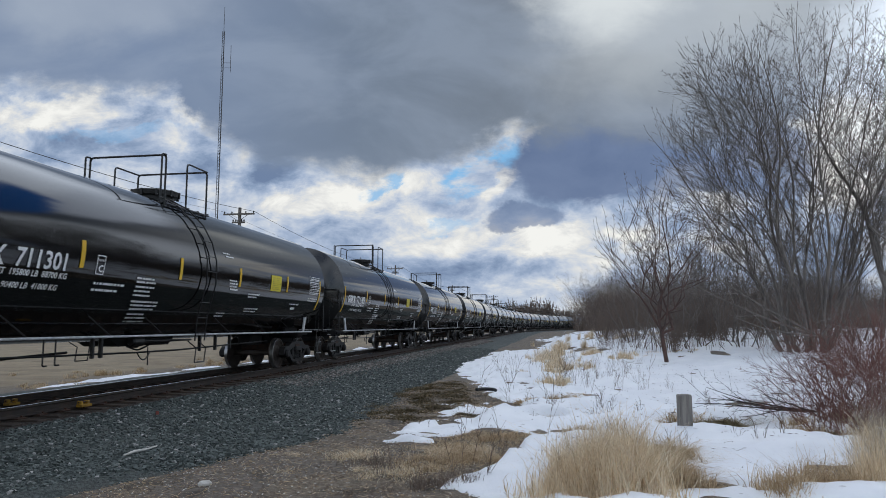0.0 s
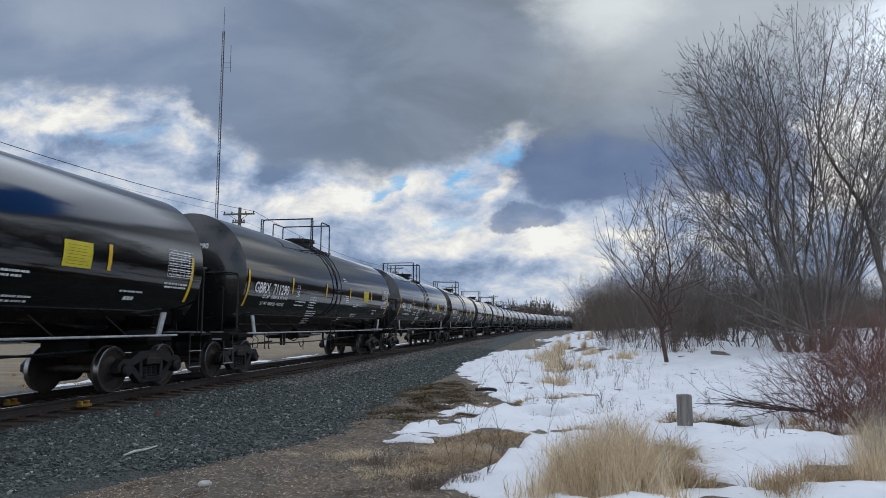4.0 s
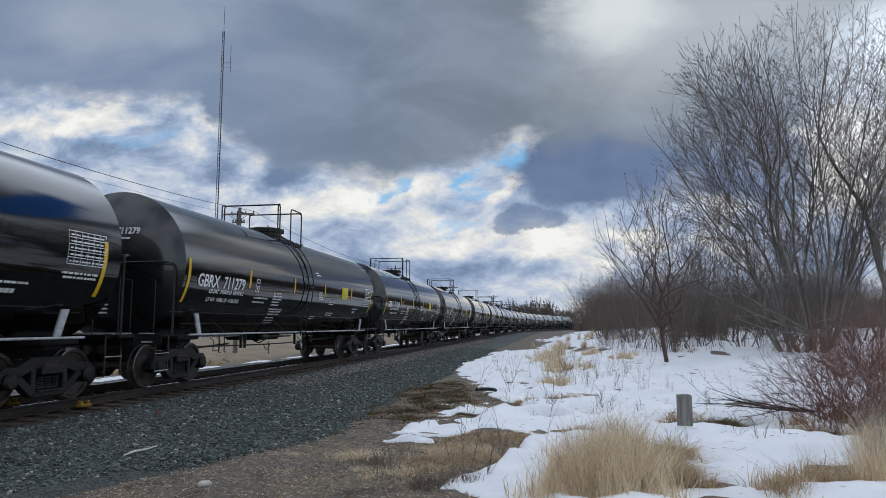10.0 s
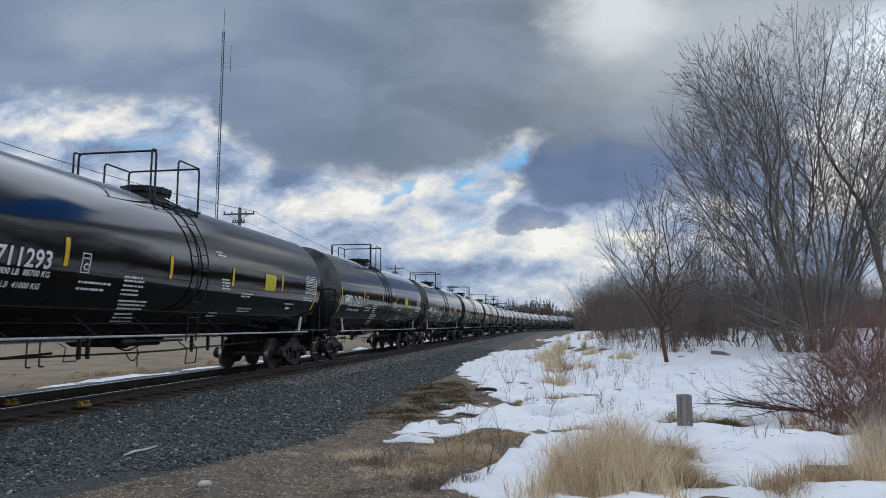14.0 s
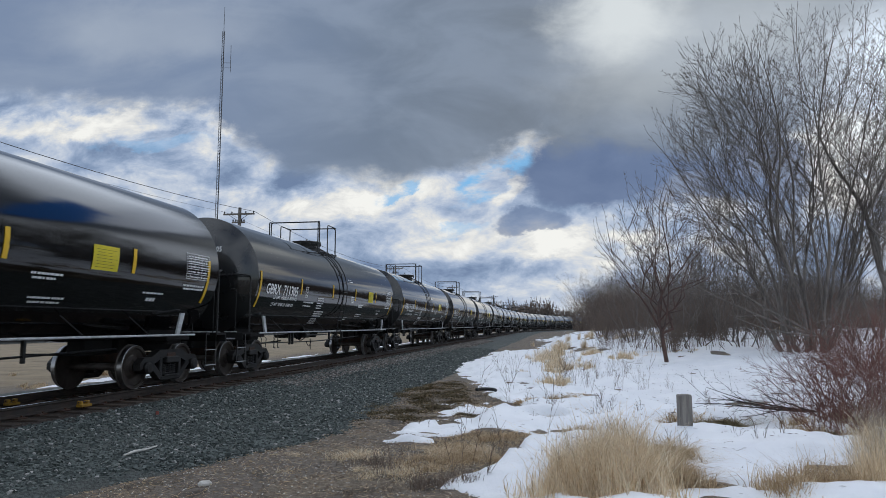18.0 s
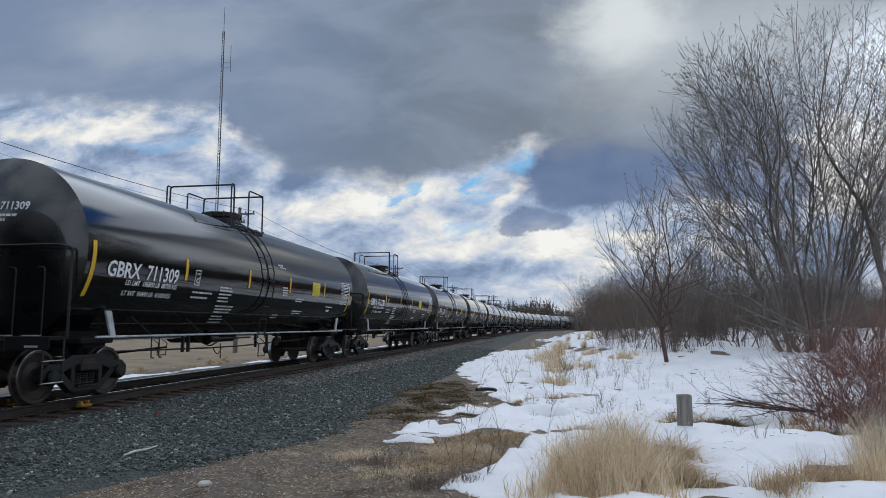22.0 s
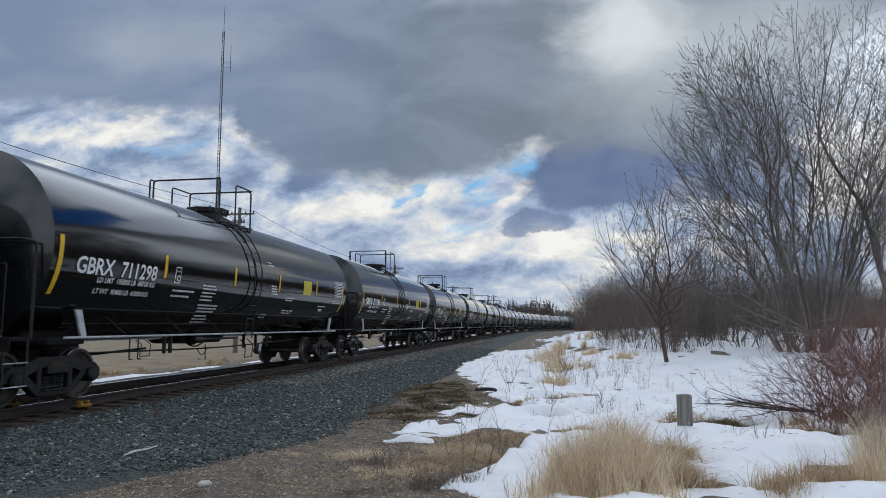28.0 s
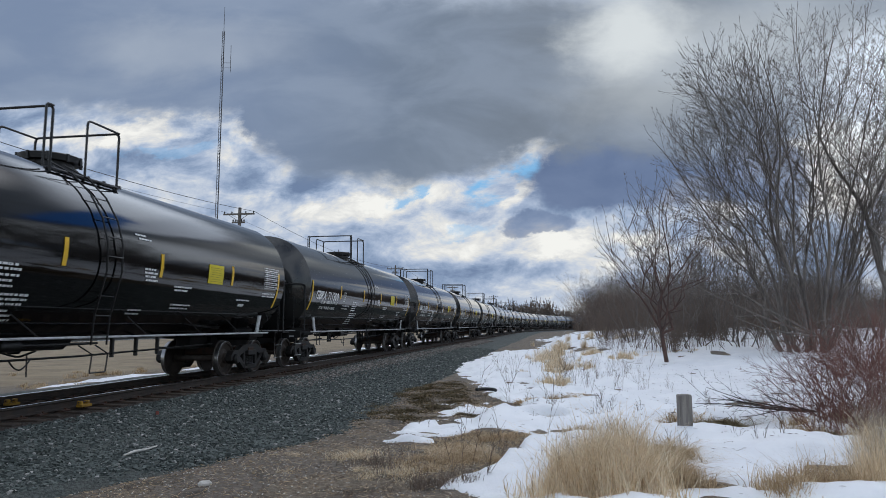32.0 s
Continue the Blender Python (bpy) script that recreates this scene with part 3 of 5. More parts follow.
    return g.mesh(name, mats or mat, True, 40)


def bed_edge(s):
    """How far the gravel reaches towards the eye's side."""
    return 3.9 + 2.0 * step(5.0, 11.0, s) - 0.4 * step(11, 18, s) - 0.5 * step(25, 40, s)


STATIONS = list(np.arange(-560, -5, 15.0)) + list(np.arange(-5, 60, 0.8)) + list(np.arange(60, 640, 5.0))
bed = new("track_bed", sweep("track_bed", [(-5.2, -0.30), (-4.4, -0.04), (-2.4, 0.13), (-1.6, 0.155), (1.6, 0.155), (2.2, 0.14), (3.6, 0.04), (5.0, 0.03), (5.8, 0.015), (6.5, -0.10)],
                             STATIONS, M["ballast"], ragged=0.25))
tagged(bed, "grey crushed stone ballast bed under the railway", "track bed", kind="structure")
RAIL = [(-0.07, -0.171), (-0.07, -0.155), (-0.012, -0.13), (-0.010, -0.05), (-0.036, -0.035), (-0.036, -0.006), (-0.028, 0.0), (0.028, 0.0), (0.036, -0.006), (0.036, -0.035), (0.010, -0.05), (0.012, -0.13), (0.07, -0.155), (0.07, -0.171)]
railway = thing("railway_track", "two worn steel rails on dark timber sleepers", "railway track")
tagged(railway, kind="structure")
for w in (0.7525, -0.7525):
    part("rail", sweep("rail", RAIL, STATIONS, None, w, RAIL_Z, [0, 0, 0, 0, 0, 1, 1, 1, 0, 0, 0, 0, 0], [M["railweb"], M["railhead"]]), None, railway, "worn steel rail with a bright running surface")
TIE = Geo().box((0, 0, 0), (2.6, 0.22, 0.18), 0.015).mesh("sleeper", M["tie"])
PLATE = Geo().box((0, 0, 0), (0.36, 0.2, 0.02), 0.004).box((0.11, 0.05, 0.02), (0.03, 0.03, 0.04)).box((-0.11, -0.05, 0.02), (0.03, 0.03, 0.04)).mesh("tie_plate", M["rust"])
rng = random.Random(5)
tie_rest = Geo()
for i in range(-60, 560):
    s = i * 0.52
    p, a = track(s, rng.uniform(-0.04, 0.04), RAIL_Z - 0.17 - 0.02 - 0.09)
    m = Matrix.Translation(p) @ Matrix.Rotation(a - math.pi / 2 + rng.uniform(-0.02, 0.02), 4, "Z")
    if 0 <= s < 78:
        t = part("sleeper", TIE, None, railway, at=m)
        for e in (-0.7525, 0.7525):
            part("tie_plate", PLATE, None, t, at=Matrix.Translation((e, 0, 0.1)))
    else:
        tie_rest.box(p, (2.6, 0.22, 0.18), turn=m.to_3x3())
tagged(part("sleepers", tie_rest, M["tie"], railway), kind="stuff")

# loose stones on the gravel, finer and sparser with distance
BED = [(-5.2, -0.30), (-4.4, -0.04), (-2.4, 0.13), (-1.6, 0.155), (1.6, 0.155), (2.2, 0.14), (3.6, 0.04), (5.0, 0.03), (5.8, 0.015), (6.5, -0.10)]


def build_stones(name, label, count, seed, mat, s0=3.0, s1=48.0, w0=1.5, w1=None, bias=1.9, grow=0.02):
    r = np.random.default_rng(seed)
    q = r.random(count)
    s = s0 + (s1 - s0) * q ** bias
    edge = np.array([bed_edge(v) for v in s])
    w = np.where(r.random(count) < 0.93, w0 + (edge + 0.5 - w0) * r.random(count), edge + np.abs(r.normal(0, 0.5, count)))
    if w1:
        w = np.clip(r.normal((w0 + w1) / 2, (w1 - w0) / 4, count), w0, w1 + 0.5)
    wide = np.where(w > 3.0, 3.0 + (w - 3.0) * 2.8 / (edge - 3.0), w)
    z = np.interp(wide, [p[0] for p in BED], [p[1] for p in BED])
    x = U.x * s + N.x * (TRACK_D - w)
    y = U.y * s + N.y * (TRACK_D - w)
    size = r.uniform(0.011, 0.026, count) * (1 + grow * s)
    cube = np.array([(a, b, c) for a in (-1, 1) for b in (-1, 1) for c in (-1, 1)], float)
    pts = cube[None] * r.uniform(0.55, 1.15, (count, 8, 3)) * np.array([1.0, 0.8, 0.65])
    a = r.uniform(0, 2 * np.pi, count)
    b = r.normal(0, 0.5, count)
    ca, sa, cb, sb_ = np.cos(a), np.sin(a), np.cos(b), np.sin(b)
    px, py, pz = pts[..., 0], pts[..., 1], pts[..., 2]
    py, pz = py * cb[:, None] - pz * sb_[:, None], py * sb_[:, None] + pz * cb[:, None]
    px, py = px * ca[:, None] - py * sa[:, None], px * sa[:, None] + py * ca[:, None]
    k = size[:, None]
    v = np.stack([x[:, None] + px * k, y[:, None] + py * k, z[:, None] + pz * k + k * 0.25], -1).reshape(-1, 3)
    f = np.array([(0, 1, 3, 2), (4, 6, 7, 5), (0, 4, 5, 1), (2, 3, 7, 6), (0, 2, 6, 4), (1, 5, 7, 3)])
    faces = (f[None] + 8 * np.arange(count)[:, None, None]).reshape(-1, 4)
    me = bpy.data.meshes.new(name)
    me.from_pydata(v.tolist(), [], faces.tolist())
    me.materials.append(M[mat])
    return tagged(new(name, me), label, "gravel", kind="stuff")


build_stones("ballast_stones", "loose grey crushed ballast stones", 62000, 4, "stone")
build_stones("tan_stones", "paler tan stones along the ballast shoulder", 7000, 6, "stone_tan", 17.0, 70.0, 1.7, 3.0, 1.1, 0.03)
build_stones("toe_stones", "small stones strewn over the dirt", 5000, 7, "stone", 4.0, 20.0, 5.0, 7.6, 1.2, 0.0)


# ---- tank cars ----
TANK_R, TANK_Z, TANK_H, DISH = 1.65, 2.642, 7.6, 0.42
PAINT_X = -0.13                     # how far the paintwork sits towards the leading end
TRUCK_X, AXLE_X, WHEEL_R = 6.69, 0.889, 0.457


def on_shell(x, z, out=0.012, side=-1):
    """A place on the tank's side at height z."""
    a = math.asin(max(-1, min(1, (z - TANK_Z) / TANK_R)))
    return (x, side * (TANK_R + out) * math.cos(a), TANK_Z + (TANK_R + out) * math.sin(a))


def decal(geo, x, z, width, height, out=0.012, slot=0, lean=0.0, thick=True):
    """A patch of paint or tape that follows the shell; z is its lower edge."""
    a0 = math.asin((z - TANK_Z) / TANK_R)
    n = max(1, int(height / 0.12))
    vs, fs = [], []
    for i in range(n + 1):
        a = a0 + height / TANK_R * i / n
        for k in (0, 1):
            vs.append((PAINT_X + x + width * k + lean * i / n, -(TANK_R + out) * math.cos(a), TANK_Z + (TANK_R + out) * math.sin(a)))
    for i in range(n):
        fs.append((2 * i, 2 * i + 1, 2 * i + 3, 2 * i + 2))
    return geo.add(vs, fs, slot)


FONT_CACHE = {}


def letters(body, size, squeeze=1.0):
    """Flat letter shapes as (vertices, faces), from the built-in font."""
    key = (body, size, squeeze)
    if key not in FONT_CACHE:
        cu = bpy.data.curves.new("lettering", "FONT")
        cu.body, cu.size, cu.resolution_u = body, size, 2
        cu.offset = 0.022 * size
        ob = new("lettering", cu)
        bpy.context.view_layer.update()
        me = bpy.data.meshes.new_from_object(ob.evaluated_get(bpy.context.evaluated_depsgraph_get()))
        FONT_CACHE[key] = ([(v.co.x * squeeze, v.co.y) for v in me.vertices], [tuple(p.vertices) for p in me.polygons])
        bpy.data.objects.remove(ob)
        bpy.data.curves.remove(cu)
        bpy.data.meshes.remove(me)
    return FONT_CACHE[key]


def write_on_shell(geo, body, x, z, size, squeeze=1.0, out=0.016):
    vs, fs = letters(body, size, squeeze)
    a0 = math.asin((z - TANK_Z) / TANK_R)
    pts = []
    for px, py in vs:
        a = a0 + py / TANK_R
        pts.append((PAINT_X + x + px, -(TANK_R + out) * math.cos(a), TANK_Z + (TANK_R + out) * math.sin(a)))
    return geo.add(pts, fs)


def dish_at(r):
    """How far the domed end stands out at a distance from its middle."""
    q = min(1.0, r / TANK_R)
    return DISH * (1 - q ** 2.2)


def write_on_head(geo, body, y, z, size, squeeze=1.0):
    """On the end that faces the eye (x negative): reads from the far side to the near."""
    vs, fs = letters(body, size, squeeze)
    pts = []
    for px, py in vs:
        yy, zz = y - px, z + py
        pts.append((-(TANK_H + dish_at(math.hypot(yy, zz - TANK_Z)) + 0.012), yy, zz))
    return geo.add(pts, fs)


def bars_on_shell(geo, rows):
    """Lines of writing too small to read: (x, z, length, height)."""
    r = random.Random(3)
    for x, z, length, height in rows:
        k = x
        while k < x + length - 0.04:
            w = min(r.uniform(0.03, 0.11), x + length - k)
            decal(geo, k, z, w, height * 0.95)
            k += w + r.choice((0.012, 0.012, 0.03))
    return geo


def ladder(parent, side):
    """The side ladder, up the tank's flank to the platform."""
    g = Geo()
    for x in (-0.42, 0.0):
        path = [(x, side * 1.46, 0.98), (x, side * 1.50, 1.5), (x, side * 1.70, 2.3)]
        for z in (2.8, 3.2, 3.6, 3.95, 4.2):
            p = on_shell(x, z, 0.09, side)
            path.append((p[0] - 0.25 * (z - 2.3) / 1.9, p[1], p[2]))
        g.tube(path, 0.018, 6)
        g.tube([(x - 0.35, side * 1.50, 0.98), (x, side * 1.50, 0.82), (x - 0.05, side * 1.50, 0.50)], 0.014, 5)
    g.tube([(-0.47, side * 1.50, 0.50), (-0.05, side * 1.50, 0.50)], 0.014, 5)
    lad = part("ladder", g, M["steel_black"], parent)
    for i, z in enumerate(() if side > 0 else (1.15, 1.5, 1.85, 2.2, 2.55, 2.9, 3.25, 3.6)):
        dx = -0.25 * max(0, z - 2.3) / 1.9
        y = side * (1.46 + 0.1 * (z - 0.98)) if z < 2.3 else on_shell(0, z, 0.09, side)[1]
        part("rung", Geo().tube([(-0.42 + dx, y, z), (0.0 + dx, y, z)], 0.011, 5), M["steel_black"], lad)
    return lad


def handrail_hoop(parent, x, reach, label=""):
    """A hoop across the platform with returns along the car at both ends."""
    g = Geo()
    top, w = 5.15, 0.95
    g.tube(bend([(x, -w, 3.95), (x, -w, top), (x, w, top), (x, w, 3.95)], 0.10), 0.024, 8)
    for y in (-w, w):
        z_end = 4.0 if abs(reach) > 0.4 else 4.05
        g.tube(bend([(x, y, top), (x - reach, y, top), (x - reach, y, z_end)], 0.10), 0.022, 8)
    part("handrail", g, M["steel_black"], parent, label)


def end_details(car, e):
    """Stub sill, coupler, running board, handrail, grab irons and steps of one end; e is the way it faces."""
    g = Geo()
    g.box((e * 7.2, 0, 0.92), (2.3, 0.42, 0.36), 0.02)
    g.box((e * 6.69, 0, 1.02), (0.55, 2.3, 0.20), 0.03)
    g.box((e * 6.69, 0, 1.20), (1.1, 1.7, 0.30), 0.04)
    g.box((e * 6.69, 0, 1.05), (0.9, 2.5, 0.10), 0.02)
    part("stub_sill", g, M["under"], car)
    g = Geo().box((e * 5.45, 0, 0.92), (0.9, 0.4, 0.4), 0.03)
    g.box((e * 5.5, -0.15, 1.10), (0.5, 0.7, 0.12), 0.03)
    g.tube([(e * 5.0, -0.4, 0.75), (e * 3.2, -0.45, 0.82)], 0.025, 6)
    part("brake_gear", g, M["under"], car)
    g = Geo()
    g.box((e * 8.42, 0, 0.86), (0.36, 0.16, 0.18), 0.03)
    g.box((e * 8.62, 0.05 * e, 0.86), (0.16, 0.26, 0.30), 0.05)
    cp = part("coupler", g, M["grime"], car)
    part("air_hose", Geo().tube(bend([(e * 8.25, 0.42, 0.82), (e * 8.45, 0.40, 0.45), (e * 8.68, 0.22, 0.42)], 0.12), 0.025, 6), M["rubber"], cp)
    g = Geo().slab([(e * 7.84, 1.10), (e * 8.24, 1.10), (e * 8.24, 0.94), (e * 8.26, 0.94), (e * 8.26, 1.15), (e * 7.84, 1.15)][::int(e)], -1.56, 1.56)
    part("end_platform", g, M["under"], car)
    for y0, y1, z, h in ((-1.40, -1.05, 1.165, 0.022), (-0.88, 0.1, 1.165, 0.022), (0.3, 1.0, 1.165, 0.022), (-1.36, -1.12, 0.99, 0.035)):
        part("reflective_strip", Geo().box((e * 8.265, (y0 + y1) / 2, z), (0.012, y1 - y0, h), 0.003), M["bare"], car, "pale scuffed strip")
    g = Geo()
    g.tube(bend([(e * 7.84, -1.54, 1.1), (e * 7.84, -1.54, 2.64), (e * 8.09, -1.50, 2.66), (e * 8.09, 1.50, 2.66), (e * 7.84, 1.54, 2.64), (e * 7.84, 1.54, 1.1)], 0.14, 5), 0.022, 8)
    part("end_handrail", g, M["steel_black"], car)
    for y in (-1.28, -0.74, 0.55):
        part("grab_post", Geo().tube(bend([(e * 8.12, y, 1.1), (e * 8.12, y, 2.28), (e * 8.12, y + 0.14, 2.28)], 0.06), 0.014, 6), M["steel_black"], car)
    for y in (-1.36, 1.36):
        g = Geo()
        for x in (7.68, 8.14):
            g.box((e * x, y, 0.76), (0.045, 0.012, 0.76))
        g.box((e * 7.91, y, 1.12), (0.50, 0.014, 0.05))
        st = part("sill_step", g, M["steel_black"], car)
        for z in (0.39, 0.75):
            part("step_tread", Geo().box((e * 7.91, y, z), (0.48, 0.05, 0.016), 0.003), M["bare"], st, "worn bright step tread")
        part("shoulder_brace", Geo().slab([(e * 6.36, 1.12), (e * 6.50, 1.12), (e * 6.68, 1.60), (e * 6.52, 1.60)][::int(e)], y - 0.02, y + 0.02), M["bare"], car, "scuffed pale brace")


def spring_nest(parent, y):
    g = Geo()
    for x in (-0.17, 0.0, 0.17):
        path = [(x + 0.065 * math.cos(t * 0.9), y + 0.065 * math.sin(t * 0.9), 0.26 + 0.0062 * t) for t in range(38)]
        g.tube(path, 0.019, 5)
    g.box((0, y, 0.245), (0.56, 0.24, 0.03), 0.005)
    part("spring_nest", g, M["grime"], parent)


def wheelset_mesh():
    g = Geo()
    for e in (-1, 1):
        y = e * 0.7525
        prof = [(y - e * 0.085, 0.475), (y - e * 0.060, 0.483), (y - e * 0.045, 0.460), (y + e * 0.055, 0.452), (y + e * 0.060, 0.444), (y + e * 0.058, 0.395), (y + e * 0.020, 0.375), (y - e * 0.020, 0.25), (y + e * 0.02, 0.15), (y + e * 0.075, 0.135), (y + e * 0.075, 0.085)]
        g.lathe(prof if e > 0 else prof, "y", 40, slots=[0, 0, 1, 1, 0, 0, 0, 0, 0, 0], caps=True)
        back = [(y - e * 0.085, 0.475), (y - e * 0.075, 0.39), (y - e * 0.03, 0.35), (y - e * 0.05, 0.2), (y - e * 0.09, 0.12)]
        g.lathe(back, "y", 40, caps=False)
    g.lathe([(-1.05, 0.075), (-0.8, 0.085), (0, 0.075), (0.8, 0.085), (1.05, 0.075)], "y", 16)
    return g.mesh("wheelset", [M["wheel"], M["tread"]], True, 30)


def truck(car, x, wheel_me):
    """A two-axle truck: bolster, side frames with bearings, springs and wheelsets."""
    g = Geo()
    g.box((0, 0, 0.62), (0.36, 2.2, 0.24), 0.03)
    g.lathe([(0.72, 0.2), (0.80, 0.2)], "z", 20)
    for e in (-1, 1):
        g.box((e * 0.42, 0, 0.42), (0.10, 1.5, 0.12), 0.02)
        for y in (-0.72, 0.72):
            g.box((e * 0.40, y, 0.45), (0.06, 0.09, 0.26), 0.01)
    tr = part("truck", g, M["rust"], car, "rusty truck bolster", at=Matrix.Translation((x, 0, 0)))
    for e in (-1, 1):
        y = e * 1.0
        s = Geo()
        upper = [(-1.12, 0.40), (-1.12, 0.54), (-0.98, 0.66), (-0.72, 0.66), (-0.42, 0.80), (0.42, 0.80), (0.72, 0.66), (0.98, 0.66), (1.12, 0.54), (1.12, 0.40),
                 (0.98, 0.44), (0.96, 0.55), (0.82, 0.55), (0.66, 0.50), (0.34, 0.62), (-0.34, 0.62), (-0.66, 0.50), (-0.82, 0.55), (-0.96, 0.55), (-0.98, 0.44)]
        s.slab(list(reversed(upper)), y - 0.08, y + 0.08)
        for q in (-1, 1):
            s.slab([(q * 0.68, 0.56), (q * 0.78, 0.48), (q * 0.40, 0.17), (q * 0.30, 0.24)][::q], y - 0.08, y + 0.08)
            s.box((q * 0.36, y, 0.46), (0.10, 0.17, 0.42), 0.015)
            s.lathe([(y - 0.12, 0.13), (y + 0.12, 0.13), (y + e * 0.12, 0.13), (y + e * 0.17, 0.10), (y + e * 0.175, 0.04)], "y", 18, (q * AXLE_X, 0, 0.44))
        s.box((0, y, 0.19), (0.74, 0.19, 0.10), 0.02)
        s.box((0, y, 0.58), (0.50, 0.30, 0.14), 0.02)
        part("side_frame", s, M["grime"], tr, "grimy cast side frame")
        spring_nest(tr, y)
    for e in (-1, 1):
        ws = part("wheelset", wheel_me, None, tr, "worn steel wheels on an axle")
        ws.matrix_parent_inverse = Matrix.Translation((e * AXLE_X, 0, WHEEL_R))
    return tr


def tank_car():
    car = thing("tank_car", "glossy black railway tank car with white stencils", "tank car", "cars of the train")
    n = 96
    shell = Geo().lathe([(-TANK_H, TANK_R), (-5.2, TANK_R), (-2.6, TANK_R), (0, TANK_R), (2.6, TANK_R), (5.2, TANK_R), (TANK_H, TANK_R)], "x", n, (0, 0, TANK_Z), caps=False)
    part("tank_shell", shell, M["tank"], car, smooth=True)
    for e in (-1, 1):
        prof = [(e * (TANK_H + dish_at(r)), r) for r in [TANK_R * k for k in (1.0, 0.99, 0.97, 0.94, 0.9, 0.84, 0.76, 0.66, 0.54, 0.4, 0.25, 0.1, 0.01)]]
        part("tank_head", Geo().lathe(prof, "x", n, (0, 0, TANK_Z), caps=False), M["head"], car, smooth=True)
        end_details(car, e)
    # manway, its lid and the platform round it
    cx = 0.05
    part("valve_housing", Geo().lathe([(4.10, 0.50), (4.30, 0.50), (4.31, 0.43), (4.40, 0.43)], "z", 32, (cx, 0, 0)), M["steel_black"], car, smooth=True)
    g = Geo().lathe([(4.40, 0.40), (4.41, 0.54), (4.52, 0.56), (4.54, 0.53), (4.56, 0.30), (4.57, 0.02)], "z", 32, (cx, 0, 0))
    for k in range(10):
        a = 2 * math.pi * k / 10
        g.box((cx + 0.55 * math.cos(a), 0.55 * math.sin(a), 4.46), (0.05, 0.05, 0.16), 0.005)
    lid = part("housing_lid", g, M["steel_black"], car, smooth=True)
    part("lid_lever", Geo().tube(bend([(cx + 0.1, 0, 4.55), (cx + 0.3, 0.1, 4.72), (cx + 0.42, 0.1, 4.58)], 0.05), 0.018, 6), M["steel_black"], lid)
    cx = -0.15
    for y in (-1, 1):
        g = Geo()
        for k in range(5):
            g.box((cx + 0.05, y * (0.60 + 0.085 * k), 4.10 - 0.01 * k), (1.9, 0.03, 0.035))
        for k in range(5):
            g.box((cx - 0.85 + 0.45 * k, y * 0.78, 4.08), (0.03, 0.42, 0.03))
        g.tube([(cx - 0.9, y * 0.97, 4.05), (cx + 1.0, y * 0.97, 4.05)], 0.018, 6)
        for k in (-0.85, 0.95):
            g.tube([(cx + k, y * 0.95, 4.05), (cx + k, y * 0.80, 3.95), (cx + k, y * 0.62, 4.15)], 0.016, 5)
        part("walkway", g, M["mast"], car, "dull grey grating walkway")
    handrail_hoop(car, -1.06, 0.16)
    handrail_hoop(car, 0.74, 0.92)
    part("relief_valve", Geo().lathe([(4.25, 0.09), (4.42, 0.09), (4.44, 0.12), (4.50, 0.10)], "z", 14, (cx + 0.62, 0.1, 0)), M["grime"], car)
    for e in (-1, 1):
        ladder(car, e)
    # side rails with their braces
    for e in (-1, 1):
        g = Geo().tube([(-7.0, e * 1.44, 1.12), (7.0, e * 1.44, 1.12)], 0.022, 8)
        rail = part("side_rail", g, M["bare"], car, "scuffed pale side rail")
        for x in (-5.3, -3.3, -1.6, 1.3, 3.4, 5.3)[::1 if e < 0 else 5]:
            part("brace", Geo().tube([(x, e * 1.44, 1.12), (x - 0.34, e * 1.17, 1.52)], 0.013, 5), M["grime"], rail)
    # gear under the tank
    g = Geo().lathe([(0.82, 0.09), (0.88, 0.13), (1.0, 0.14), (1.28, 0.22)], "z", 18, (-0.5, 0, 0))
    g.tube(bend([(-0.9, -0.1, 0.86), (-0.5, -0.1, 0.76), (-0.1, -0.1, 0.86)], 0.1), 0.02, 6)
    part("bottom_outlet", g, M["grime"], car)
    part("outlet_skid", Geo().slab([(-2.0, 1.06), (-1.6, 0.88), (0.2, 0.88), (0.45, 1.06)], -0.42, 0.42), M["under"], car)
    g = Geo().tube([(-6.0, -0.5, 0.80), (-1.2, -0.5, 0.74), (0.5, -0.5, 0.74), (5.6, -0.5, 0.84)], 0.022, 6)
    part("brake_pipe", g, M["steel_black"], car)
    for x in (-3.85, -3.55):
        part("pipe_hanger", Geo().tube(bend([(x, -0.5, 1.25), (x, -0.5, 0.60), (x + 0.1, -0.5, 0.60)], 0.03), 0.016, 5), M["steel_black"], car)
    for x in (-2.56, -2.31, 1.5, 2.3, 3.1):
        part("hanger", Geo().box((x, -0.5, 0.95), (0.06, 0.08, 0.55), 0.01), M["steel_black"], car)
    part("brake_cylinder", Geo().lathe([(-1.5, 0.07), (-1.46, 0.10), (-1.1, 0.10), (-1.06, 0.04), (0.9, 0.022)], "x", 16, (0, -0.6, 0.98)), M["steel_black"], car, smooth=True)
    g = Geo().tube([(-1.3 + 0.05 * k, -0.62, 0.76 - 0.18 * math.sin(k * math.pi / 10)) for k in range(11)], 0.014, 5)
    g.tube([(-0.9, -0.62, 0.85), (-0.88, -0.62, 0.45)], 0.014, 5)
    part("hanging_chain", g, M["steel_black"], car)
    wheel_me = wheelset_mesh()
    for x in (-TRUCK_X, TRUCK_X):
        truck(car, x, wheel_me)
